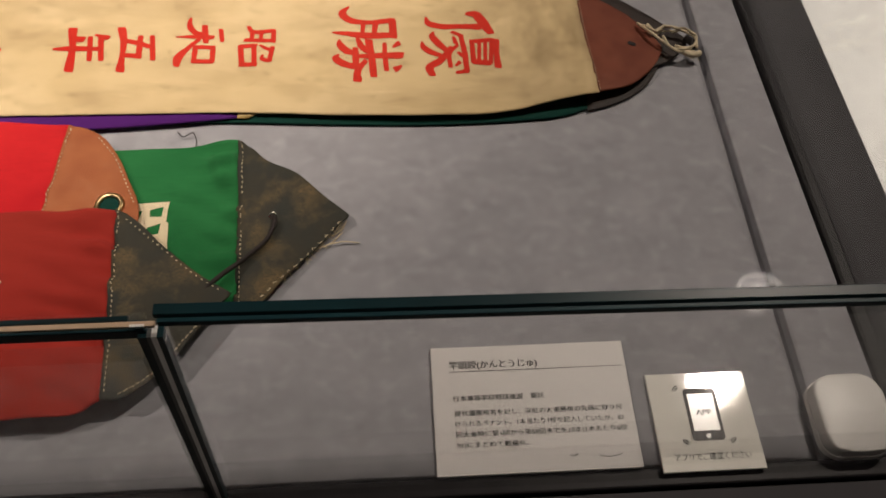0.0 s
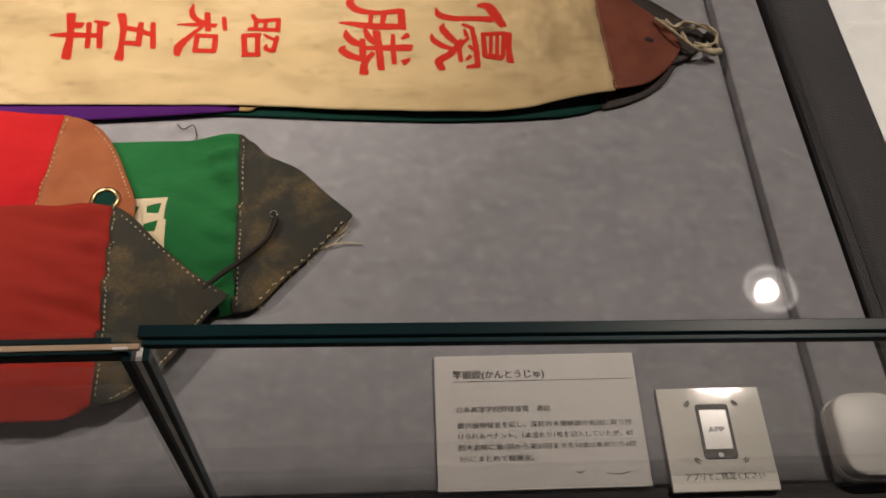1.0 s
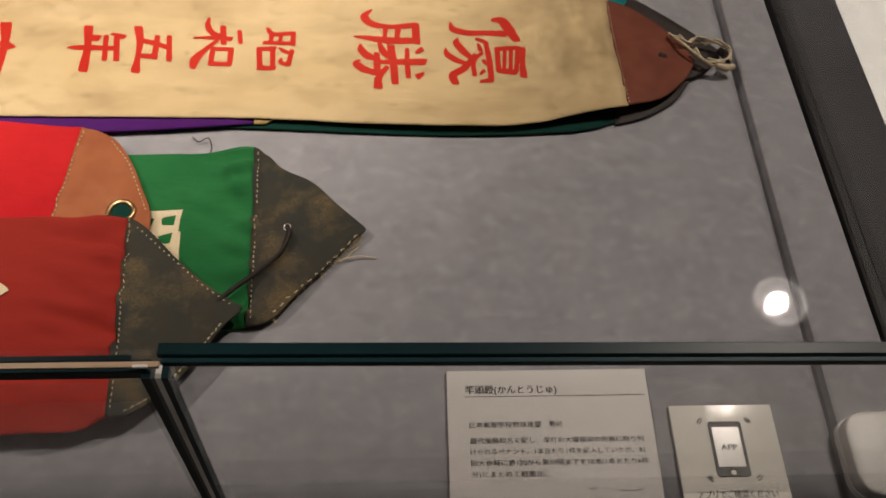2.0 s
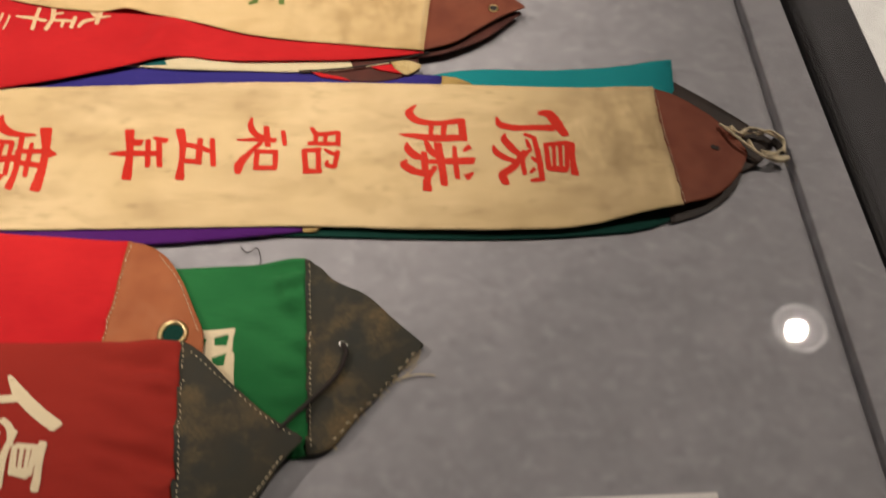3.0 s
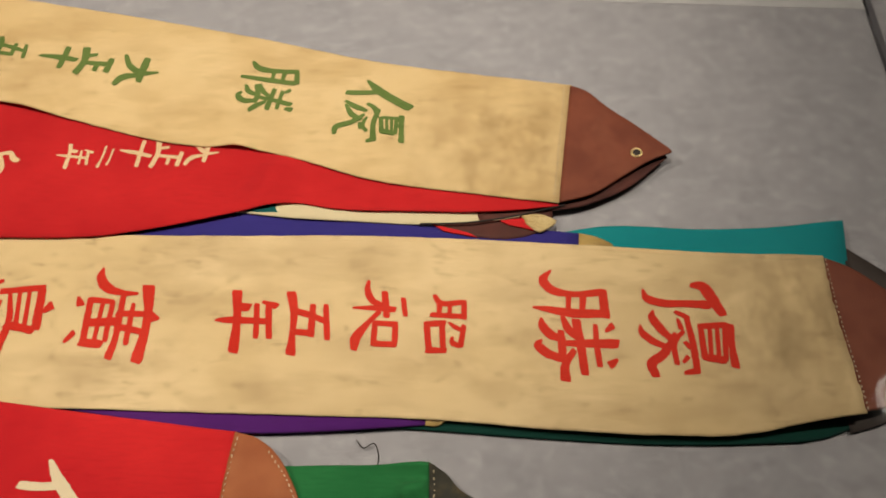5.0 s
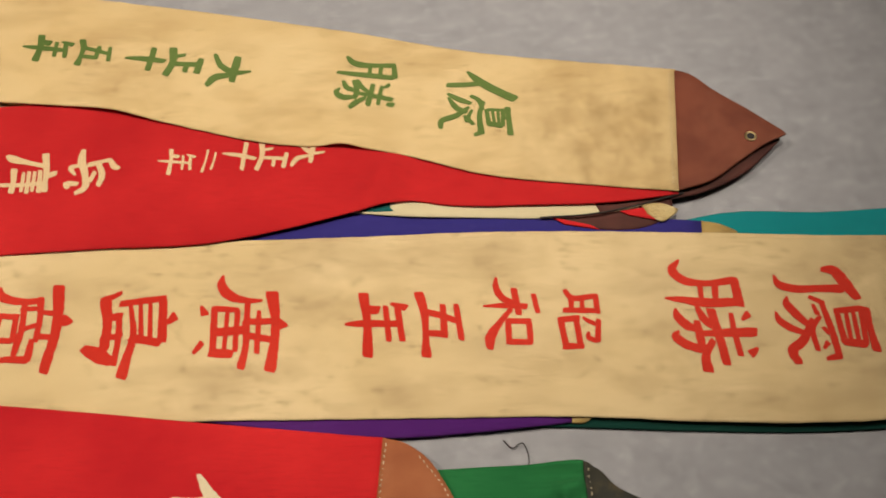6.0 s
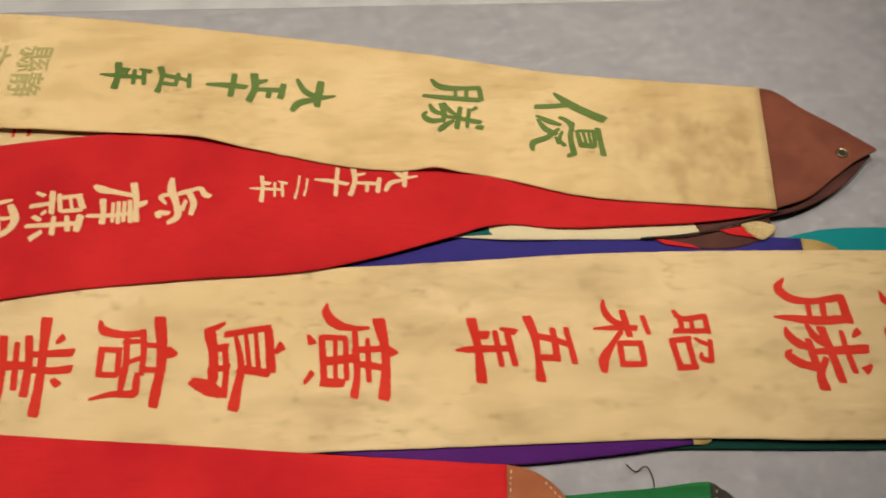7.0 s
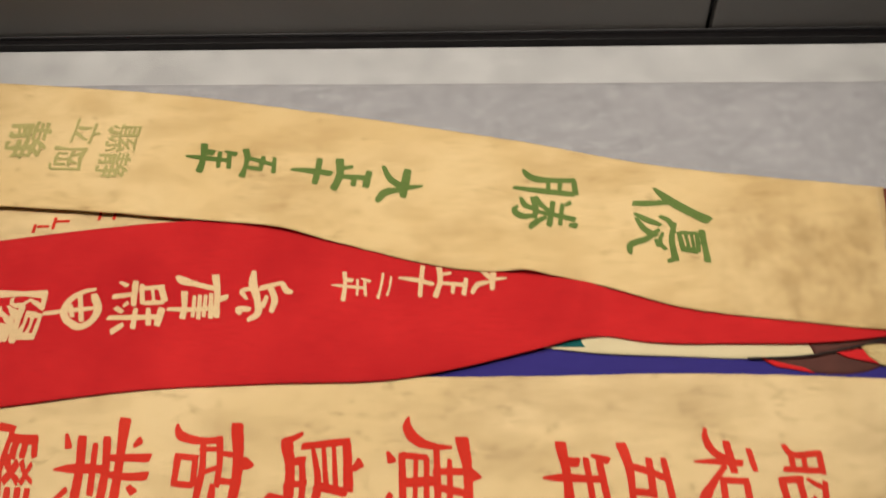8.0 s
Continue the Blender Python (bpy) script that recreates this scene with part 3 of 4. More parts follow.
def ring(name, at, outer, inner, high, material, parent, label=""):
    """A rolled metal eyelet."""
    bm = bmesh.new()
    n, k = 28, 8
    mid, rad = (outer + inner) / 2, (outer - inner) / 2
    rows = []
    for i in range(n):
        a = 2 * math.pi * i / n
        rows.append([bm.verts.new((at[0] + math.cos(a) * (mid + rad * math.cos(b)), at[1] + math.sin(a) * (mid + rad * math.cos(b)),
                                   at[2] + high * math.sin(b))) for b in (2 * math.pi * j / k for j in range(k))])
    for i in range(n):
        for j in range(k):
            bm.faces.new((rows[i][j], rows[(i + 1) % n][j], rows[(i + 1) % n][(j + 1) % k], rows[i][(j + 1) % k]))
    return part(name, bm, material, parent, label, True)


def disc(name, at, radius, material, parent, label="", n=24, high=0.0006):
    bm = bmesh.new()
    bmesh.ops.create_cone(bm, cap_ends=True, segments=n, radius1=radius, radius2=radius, depth=high, matrix=Matrix.Translation(at))
    return part(name, bm, material, parent, label)


# ---- room ----
def structure(ob, label, category):
    return tagged(ob, label, category, kind="structure")


structure(box("floor", (-4, -3, -0.1), (5, 4, 0), FLOOR), "pale grey polished stone floor", "floor")
structure(box("ceiling", (-4, -3, 3.279), (5, 4, 3.25), CEIL), "dark painted ceiling", "ceiling")
structure(box("wall_south", (-4, -3.1, 0), (5, -3, 3.279), WALL), "dark grey painted wall", "wall")
structure(box("wall_north", (-4, 4, 0), (5, 4.1, 3.279), WALL), "dark grey painted wall", "wall")
structure(box("wall_west", (-4.1, -3, 0), (-4, 4, 3.279), WALL), "dark grey painted wall", "wall")
structure(box("wall_east", (5, -3, 0), (5.1, 4, 3.279), WALL), "dark grey painted wall", "wall")


def torus(major, minor, at, n=40, k=10):
    bm = bmesh.new()
    rows = [[bm.verts.new((at[0] + math.cos(a) * (major + minor * math.cos(b)), at[1] + math.sin(a) * (major + minor * math.cos(b)), at[2] + minor * math.sin(b)))
             for b in (2 * math.pi * j / k for j in range(k))] for a in (2 * math.pi * i / n for i in range(n))]
    for i in range(n):
        for j in range(k):
            bm.faces.new((rows[i][j], rows[(i + 1) % n][j], rows[(i + 1) % n][(j + 1) % k], rows[i][(j + 1) % k]))
    return bm


def spotlight(place):
    """A deep round ceiling spotlight: white trim, open reflector and a small glowing lamp set to one side.
    The reflector's rim and inside glow in place of the lamplight falling on them.
    """
    x, y, z = place
    t = thing("ceiling_spotlight", place, "white round recessed ceiling spotlight, one of four of which three are added", "lamp", "ceiling spotlights")
    bm = bmesh.new()
    bmesh.ops.create_cone(bm, cap_ends=False, segments=40, radius1=0.086, radius2=0.070, depth=0.10, matrix=Matrix.Translation((x + 0.028, y + 0.022, z + 0.02)))
    bmesh.ops.create_cone(bm, cap_ends=False, segments=40, radius1=0.090, radius2=0.074, depth=0.104, matrix=Matrix.Translation((x + 0.028, y + 0.022, z + 0.02)))
    bmesh.ops.create_circle(bm, cap_ends=True, segments=40, radius=0.072, matrix=Matrix.Translation((x + 0.028, y + 0.022, z + 0.0695)))
    part("housing", bm, LAMP_TRIM, t, "", True)
    bm = bmesh.new()
    bmesh.ops.create_uvsphere(bm, u_segments=24, v_segments=12, radius=0.0115, matrix=Matrix.Translation((x, y, z - 0.010)))
    part("lens", bm, LAMP_GLOW, t, "glowing warm lens", True)
    bm = bmesh.new()
    bmesh.ops.create_cone(bm, cap_ends=True, segments=40, radius1=0.076, radius2=0.074, depth=0.004, matrix=Matrix.Translation((x + 0.028, y + 0.022, z + 0.010)))
    part("reflector_inside", bm, LIT_INSIDE, t, "reflector inside, its lamplight given as a faint glow")
    part("reflector_rim", torus(0.079, 0.0075, (x + 0.028, y + 0.022, z - 0.026)), LIT_RIM, t, "reflector rim, its lamplight given as a soft glow", True)


# the three added lamps get the same fixture as the mirrored one
for place, aim, watts, beam in LAMPS:
    spotlight(place)

# ---- display case ----
GZ = 1.100            # top of the glass
LEFT, RIGHT, FRONT, BACK = -1.60, 0.41, 0.320, 1.164
SEAM = -0.0492
case = thing("display_case", (-0.5, 0.74, 0), "dark grey metal display case with a glass hood", "display case")
box("body", (LEFT - 0.06, FRONT - 0.03, 0.0), (RIGHT + 0.060, BACK, 0.80), FRAME, case, "dark grey cabinet base", 0.003)
box("bed", (LEFT, FRONT + 0.004, 0.80), (RIGHT - 0.012, BACK + 0.05, BED - 0.012), GREY, case, "grey cloth-covered bottom")
box("front_rail", (LEFT - 0.06, FRONT - 0.032, 0.80), (RIGHT + 0.062, FRONT - 0.010, BED - 0.006), FRAME, case, "", 0.002)


def yawed(ob):
    """The right side of the case is not quite square to its front."""
    for v in ob.data.vertices:
        v.co.x += 0.003 - 0.022 * (v.co.y - 0.60)
    return ob


yawed(box("side_rail", (RIGHT + 0.012, FRONT - 0.010, 0.80), (RIGHT + 0.069, BACK, BED - 0.002), FRAME, case, "", 0.002))
yawed(box("gasket", (RIGHT, FRONT - 0.008, 0.80), (RIGHT + 0.012, BACK, BED + 0.002), GASKET, case, "shiny black sealing strip", 0.0015))
box("gasket", (LEFT, FRONT - 0.009, 0.80), (RIGHT, FRONT + 0.004, BED - 0.001), GASKET, case, "shiny black sealing strip", 0.0015)


def pane(name, lo, hi, lean=0.0):
    ob = box(name, lo, hi, GLASS, case, "clear glass pane", 0, lean)
    ob.visible_shadow = False
    return ob


TOP = FRONT + 0.001


def slanted(ob):
    """Leans a joint sideways, as the two front panes meet a little off the upright."""
    for v in ob.data.vertices:
        v.co.x += 0.084 * (v.co.z - BED)
    return ob


pane("top_pane", (LEFT, TOP + 0.005, GZ - 0.008), (RIGHT + 0.014, BACK + 0.036, GZ))
slanted(pane("front_pane", (SEAM + 0.0052, FRONT - 0.004, BED), (RIGHT + 0.002, FRONT + 0.004, GZ - 0.010)))
slanted(pane("front_pane", (LEFT, FRONT - 0.008, BED), (SEAM - 0.0052, FRONT, GZ - 0.020)))
yawed(pane("side_pane", (RIGHT + 0.002, FRONT + 0.006, BED + 0.002), (RIGHT + 0.010, BACK - 0.04, GZ - 0.009)))
pane("back_pane", (LEFT, BACK + 0.028, 0.93), (RIGHT, BACK + 0.036, GZ - 0.009))
# polished edges
STEP = -0.027
dark_edge = "dark green polished glass edge"


def raked(ob):
    """The top pane sits very slightly askew over the front ones."""
    for v in ob.data.vertices:
        v.co.y -= 0.0116 * (v.co.x - 0.19)
    return ob


raked(box("glass_edge", (STEP, 0.3198, 1.0986), (RIGHT + 0.014, 0.3250, 1.1020), EDGE, case, dark_edge, 0.0004))
raked(box("glass_edge", (STEP + 0.001, 0.3180, 1.0945), (RIGHT + 0.014, 0.3225, 1.0985), EDGE_TEAL, case, dark_edge, 0.0004))
box("glass_edge", (LEFT, 0.3207, 1.0988), (STEP - 0.010, 0.3230, 1.1008), EDGE, case, dark_edge, 0.0003)
# tan strip in place of the pennant's reflection along this edge
box("glass_edge", (LEFT, 0.3180, 1.0984), (STEP + 0.001, 0.3205, 1.1004), TAN_EDGE, case, "polished glass edge with a tan reflection painted in", 0.0004)
box("glass_edge", (LEFT, 0.3172, 1.0905), (STEP - 0.003, 0.3225, 1.0980), EDGE_TEAL, case, dark_edge, 0.0008)
box("corner_chip", (STEP - 0.009, 0.3177, 1.0992), (STEP - 0.003, 0.3190, 1.1008), PLASTIC, case, "white chip at the glass corner", 0.0004)
# the third strip is the joint's highlight, built as a pale bar
for left, right, stuff, words in ((-0.0052, -0.0016, EDGE, "dark glass joint"), (-0.0016, 0.0002, SEAL, "grey sealing joint"),
                                  (0.0002, 0.0026, JOINT_GLINT, "pale strip standing for the highlight along the joint"), (0.0026, 0.0052, EDGE, "dark glass joint")):
    slanted(box("joint_edge", (SEAM + left, FRONT - 0.0045, BED), (SEAM + right, FRONT + 0.0010, 1.0950), stuff, case, words))

for ob in case.children:
    if ob.name.startswith("glass_edge"):
        ob.visible_shadow = False

# cloth-covered board on which the pennants lie, with soft rolled edges
X0, X1, Y0, Y1 = LEFT + 0.06, 0.362, FRONT + 0.006, 1.118
SKEW = -0.054          # the back of the case runs slightly askew to its front


def askew(ob):
    for v in ob.data.vertices:
        v.co.y += SKEW * (v.co.x + 0.25)
    return ob


bm = bmesh.new()
roll_in = [0.0, 0.0015, 0.004, 0.008, 0.014, 0.024]
xs = [X0 + (X1 - 0.04 - X0) * i / 80 for i in range(81)] + [X1 - r for r in roll_in[::-1]]
ys = [Y0 + (Y1 - 0.04 - Y0) * j / 36 for j in range(37)] + [Y1 - r for r in roll_in[::-1]]


def dip(gap):
    return 0.0095 * max(0.0, 1 - gap / 0.016) ** 2.0


grid = [[bm.verts.new((x, y + SKEW * (x + 0.25) * max(0, (y - 0.6) / (Y1 - 0.6)),
                       BED + 0.0007 * noise.noise((x * 9, y * 9, 2.0)) - max(dip(X1 - x), dip(Y1 - y)))) for y in ys] for x in xs]
for i in range(len(xs) - 1):
    for j in range(len(ys) - 1):
        bm.faces.new((grid[i][j], grid[i + 1][j], grid[i + 1][j + 1], grid[i][j + 1]))
rim = [e for e in bm.edges if e.is_boundary]
out = bmesh.ops.extrude_edge_only(bm, edges=rim)
for v in out["geom"]:
    if isinstance(v, bmesh.types.BMVert):
        v.co.z = BED - 0.0125
tagged(part("display_board", bm, GREY, None, "", True), "grey suede-covered board lying in the display case", "board")

strip = box("side_strip", (0.3652, FRONT + 0.006, BED - 0.012), (RIGHT - 0.0005, BACK - 0.030, BED - 0.0012), GREY, None, "", 0.003)
for v in strip.data.vertices:
    if v.co.x > 0.39:
        v.co.x += 0.003 - 0.022 * (v.co.y - 0.60)
tagged(strip, "narrow grey suede-covered strip beside the display board", "board")

back_strip = askew(box("back_strip", (LEFT, Y1 - 0.008, BED - 0.0115), (0.3600, BACK - 0.0025, BED - 0.0038), PALE_SUEDE, None, "", 0.003))
tagged(back_strip, "narrow pale grey strip behind the display board", "board")

# dark panelled back of the case
gasket = box("gasket", (LEFT, BACK - 0.002, 0.80), (RIGHT, BACK + 0.006, BED + 0.004), GASKET, case, "shiny black sealing strip", 0.0015)
askew(gasket)
back = thing("back_panelling", (0, BACK + 0.03, 0), "dark brown-grey panelled back of the display case", "panel")
for x0, x1 in ((-2.75, -1.855), (-1.849, -0.955), (-0.949, -0.055), (-0.049, 0.470)):
    askew(box("panel", (x0, BACK + 0.008, 0.80), (x1, BACK + 0.05, 0.925), PANEL, back, "", 0.002))
askew(box("backing", (-2.8, BACK + 0.02, 0.0), (0.465, BACK + 0.06, 0.920), GASKET, back))
askew(box("metal_strip", (LEFT, BACK + 0.0055, BED + 0.004), (RIGHT + 0.06, BACK + 0.0075, BED + 0.008), FRAME, back, "thin metal strip"))


# ---- pennants ----
def pennant(label, at):
    return thing("pennant", (at[0], at[1], BED), label, "pennant", "championship pennants")


# lowest layer, under the cream pennant with red writing
p = pennant("dark green silk pennant mostly hidden under a cream one", (-0.2, 0.68))
h = drape(BED + 0.0035, 0.0006, 1.0)
cl = sheet("cloth", [(-0.9, 0.770), (0.0, 0.765), (0.252, 0.745)], [(-0.9, 0.645), (-0.054, 0.637), (0.029, 0.632), (0.115, 0.629), (0.180, 0.631), (0.224, 0.635), (0.246, 0.643)], h, DARK_GREEN, p)
tip = sheet("leather_tip", [(0.250, 0.745), (0.300, 0.715), (0.318, 0.692)], [(0.244, 0.639), (0.272, 0.648), (0.301, 0.667), (0.317, 0.690)], h, BLACK_LEATHER, p, n=16, m=8)

p = pennant("turquoise silk pennant with a black leather tip, partly hidden", (-0.2, 0.75))
h = drape(BED + 0.0052, 0.0006, 2.0, [(0.27, 0.82, 0.03, 0.004)])
cl = sheet("cloth", [(-0.9, 0.800), (0.043, 0.807), (0.068, 0.813), (0.168, 0.812), (0.218, 0.814), (0.276, 0.819)], [(-0.9, 0.680), (0.0, 0.675), (0.150, 0.670), (0.262, 0.668)], h, TURQ, p)
tip = sheet("leather_tip", [(0.272, 0.796), (0.300, 0.772), (0.335, 0.737), (0.349, 0.722)], [(0.262, 0.676), (0.300, 0.684), (0.330, 0.697), (0.347, 0.714)], drape(BED + 0.0058, 0.0004), BLACK_LEATHER, p, n=16, m=8)

p = pennant("purple cotton pennant with a gold tip, mostly hidden", (-0.4, 0.70))
h = drape(BED + 0.0066, 0.0006, 3.0)
cl = sheet("cloth", [(-0.95, 0.765), (-0.3, 0.760), (-0.058, 0.700)], [(-0.95, 0.690), (-0.60, 0.680), (-0.321, 0.647), (-0.256, 0.638), (-0.195, 0.632), (-0.134, 0.634), (-0.058, 0.640)], h, PURPLE, p)
sheet("gold_tip", [(-0.058, 0.70), (-0.036, 0.66)], [(-0.059, 0.6395), (-0.050, 0.6395), (-0.042, 0.645)], h, GOLD, p, n=10, m=5)

p = pennant("indigo cotton pennant with a gold brocade tip, mostly hidden", (-0.4, 0.75))
h = drape(BED + 0.0075, 0.0005, 4.0)
cl = sheet("cloth", [(-0.95, 0.84), (-0.50, 0.83), (-0.240, 0.828), (-0.100, 0.822), (0.062, 0.806)], [(-0.95, 0.690), (0.0, 0.690), (0.055, 0.700)], h, INDIGO, p)
sheet("gold_tip", [(0.061, 0.806), (0.074, 0.803), (0.088, 0.795)], [(0.056, 0.740), (0.07, 0.76), (0.088, 0.792)], h, GOLD, p, n=10, m=5)

# cream pennant with red writing
p = pennant("cream cotton pennant with red brush writing and a brown leather tip", (-0.3, 0.72))
H1 = drape(BED + 0.0100, 0.0011, 5.0, [(0.245, 0.655, 0.05, 0.007), (0.10, 0.63, 0.06, 0.002), (0.25, 0.79, 0.03, 0.002)])
cl = sheet("cloth", [(-0.95, 0.797), (-0.60, 0.800), (-0.360, 0.801), (-0.222, 0.800), (-0.127, 0.801), (-0.051, 0.799), (0.064, 0.793), (0.181, 0.786), (0.240, 0.784), (0.252, 0.783)],
                [(-0.95, 0.652), (-0.60, 0.650), (-0.290, 0.647), (-0.163, 0.645), (-0.056, 0.643), (0.029, 0.637), (0.115, 0.633), (0.168, 0.635), (0.215, 0.644), (0.254, 0.650)], H1, CREAM, p, n=140, m=20, fray=0.0006)
tip = sheet("leather_tip", [(0.250, 0.782), (0.266, 0.776), (0.292, 0.756), (0.312, 0.730), (0.322, 0.708)], [(0.252, 0.651), (0.284, 0.661), (0.303, 0.677), (0.316, 0.694), (0.322, 0.706)], lambda x, y: H1(x, y) - 0.0006, BROWN_LEATHER, p, n=24, m=12)
stitches([(0.2525, 0.781), (0.2545, 0.652)], H1, tip, OLD_THREAD)
stitches([(-0.90, 0.7945), (-0.222, 0.7955), (-0.051, 0.7945), (0.064, 0.7885), (0.181, 0.7815), (0.248, 0.779)], lambda x, y: H1(x, y) - 0.0005, cl, CREAM, 0.006, 0.0004)
# flat dark discs painted for the shade inside the lace holes
for hx, hy in ((0.2955, 0.711), (0.2925, 0.7125)):
    disc("lace_hole_shade", (hx, hy, H1(hx, hy) + 0.0001), 0.0022, BLACK_CORD, tip)
WRITING_1 = [("優", 0.1366, 0.7167, 0.0687, 0.0779), ("勝", 0.0525, 0.7214, 0.0630, 0.0940), ("昭", -0.0471, 0.7211, 0.0299, 0.0481),
             ("和", -0.0986, 0.7276, 0.0416, 0.0607), ("五", -0.1534, 0.7198, 0.0330, 0.0533), ("年", -0.2031, 0.7209, 0.0467, 0.0527),
             ("廣", -0.3067, 0.7267, 0.0710, 0.0825), ("島", -0.3935, 0.7194, 0.0706, 0.0721), ("商", -0.4745, 0.7262, 0.0653, 0.0744),
             ("業", -0.5612, 0.7272, 0.0755, 0.0808)]
for ch, cx, cy, sx, sy in WRITING_1:
    brushed(ch, (cx, cy), (sx, sy), H1, RED_INK, cl, 0.0, 1.18)
character("學", (-0.646, 0.727), (0.070, 0.078), H1, RED_INK, cl)
# knotted white cord at its end
lace = thing("knotted_cord", (0.33, 0.715, BED), "knotted cream cotton cord tied through the leather tips", "cord")
Z1 = BED + 0.013
rng = random.Random(7)
knots = [(0.303, 0.735), (0.310, 0.729), (0.318, 0.722), (0.326, 0.728), (0.335, 0.724), (0.344, 0.722), (0.351, 0.714), (0.349, 0.704), (0.340, 0.699), (0.330, 0.705), (0.322, 0.713)]
for first, count in ((0, 7), (0, 4), (2, 6), (4, 6), (6, 5), (1, 3), (7, 4), (3, 3)):
    pts = []
    for k in range(count):
        kx, ky = knots[(first + k) % len(knots)]
        pts.append((kx + rng.uniform(-0.0028, 0.0028), ky + rng.uniform(-0.0028, 0.0028), Z1 + rng.uniform(-0.002, 0.006)))
    cord("strand", pts, rng.uniform(0.0008, 0.0012), OLD_CORD, lace)
cord("strand", [(0.303, 0.736, Z1), (0.312, 0.718, Z1 + 0.005), (0.322, 0.706, Z1 + 0.004), (0.336, 0.698, Z1), (0.350, 0.700, Z1 - 0.002)], 0.0013, OLD_CORD, lace)
cord("tassel", [(0.338, 0.699, Z1), (0.347, 0.697, Z1 - 0.003), (0.356, 0.701, Z1 - 0.005)], 0.0028, OLD_CORD, lace, "frayed cord end", 12)
cord("tassel", [(0.345, 0.718, Z1 - 0.002), (0.351, 0.711, Z1 - 0.003), (0.351, 0.705, Z1 - 0.004)], 0.0036, BLACK_CORD, lace, "dark cord knot", 12)
for k in range(9):
    fx, fy = rng.uniform(0.346, 0.356), rng.uniform(0.694, 0.706)
    cord("fibre", [(fx, fy, Z1 - 0.004), (fx + rng.uniform(0, 0.005), fy + rng.uniform(-0.004, 0.004), Z1 - 0.006)], 0.0003, OLD_CORD, lace, "", 4, 4)

# pale silk pennant and dark teal one between the red and the indigo
p = pennant("pale cream silk pennant with only its edge showing", (-0.3, 0.85))
h = drape(BED + 0.0095, 0.0006, 6.0, [(-0.17, 0.83, 0.04, 0.002)])
cl = sheet("cloth", [(-0.95, 0.93), (-0.3, 0.90), (0.02, 0.845)], [(-0.95, 0.85), (-0.35, 0.84), (-0.212, 0.8225), (-0.184, 0.8185), (-0.119, 0.8150), (-0.054, 0.8125), (-0.020, 0.8155), (0.012, 0.8195)], h, WHITE_CLOTH, p)
p = pennant("dark teal silk pennant glimpsed under a fold", (-0.3, 0.87))
h = drape(BED + 0.0108, 0.0004, 7.0)
cl = sheet("cloth", [(-0.95, 0.93), (-0.3, 0.90), (-0.05, 0.86)], [(-0.95, 0.86), (-0.35, 0.85), (-0.205, 0.8235), (-0.178, 0.8222), (-0.140, 0.8258), (-0.10, 0.84)], h, TEAL, p)

# leather ends and gold brocade bundled below the upper pennant's tip
p = thing("leather_ends", (0.05, 0.84, BED), "bundle of dark leather pennant ends with red and gold scraps", "leather")
h = drape(BED + 0.0098, 0.0008, 8.0)
sheet("dark_tip", [(-0.03, 0.845), (0.060, 0.870), (0.140, 0.886)], [(-0.020, 0.814), (0.020, 0.824), (0.066, 0.832), (0.105, 0.851), (0.141, 0.883)], h, MAROON_LEATHER, p, n=24, m=8)
sheet("brown_tip", [(-0.040, 0.822), (0.000, 0.824), (0.040, 0.832)], [(-0.056, 0.811), (-0.024, 0.801), (0.016, 0.8015), (0.040, 0.812)], drape(BED + 0.0088, 0.0004, 3.0), MAROON_LEATHER, p, n=18, m=6)
sheet("red_scrap", [(-0.060, 0.813), (-0.028, 0.804)], [(-0.050, 0.806), (-0.022, 0.800)], drape(BED + 0.0096, 0.0004), RED, p, n=10, m=4)
sheet("red_scrap", [(-0.004, 0.816), (0.030, 0.821)], [(0.003, 0.812), (0.026, 0.806)], drape(BED + 0.0106, 0.0004), RED, p, n=10, m=4)
sheet("gold_scrap", [(0.014, 0.821), (0.030, 0.822), (0.043, 0.816)], [(0.018, 0.812), (0.028, 0.8045), (0.041, 0.812)], drape(BED + 0.0112, 0.0004), GOLD, p, n=10, m=5)
cord("thread", [(-0.07, 0.812, BED + 0.011), (-0.03, 0.8125, BED + 0.0125), (0.01, 0.820, BED + 0.012), (0.05, 0.831, BED + 0.012)], 0.0008, BLACK_CORD, p)

# second cream pennant showing as a wedge
p = pennant("cream pennant with red writing glimpsed between two others", (-0.75, 0.95))
H4 = drape(BED + 0.0090, 0.0006, 9.0)
cl = sheet("cloth", [(-1.0, 1.06), (-0.4, 1.00)], [(-1.0, 0.90), (-0.4, 0.91)], H4, CREAM, p, n=30, m=8)
for cx, cy, sx, sy in ((-0.606, 0.963, 0.003, 0.012), (-0.612, 0.966, 0.010, 0.0025), (-0.620, 0.962, 0.0025, 0.010), (-0.655, 0.957, 0.014, 0.0025), (-0.662, 0.955, 0.0028, 0.013), (-0.672, 0.952, 0.011, 0.0025), (-0.680, 0.950, 0.0028, 0.009)):
    box("writing_bar", (cx - sx / 2, cy - sy / 2, H4(cx, cy) + 0.0004), (cx + sx / 2, cy + sy / 2, H4(cx, cy) + 0.0008), RED_INK, cl)

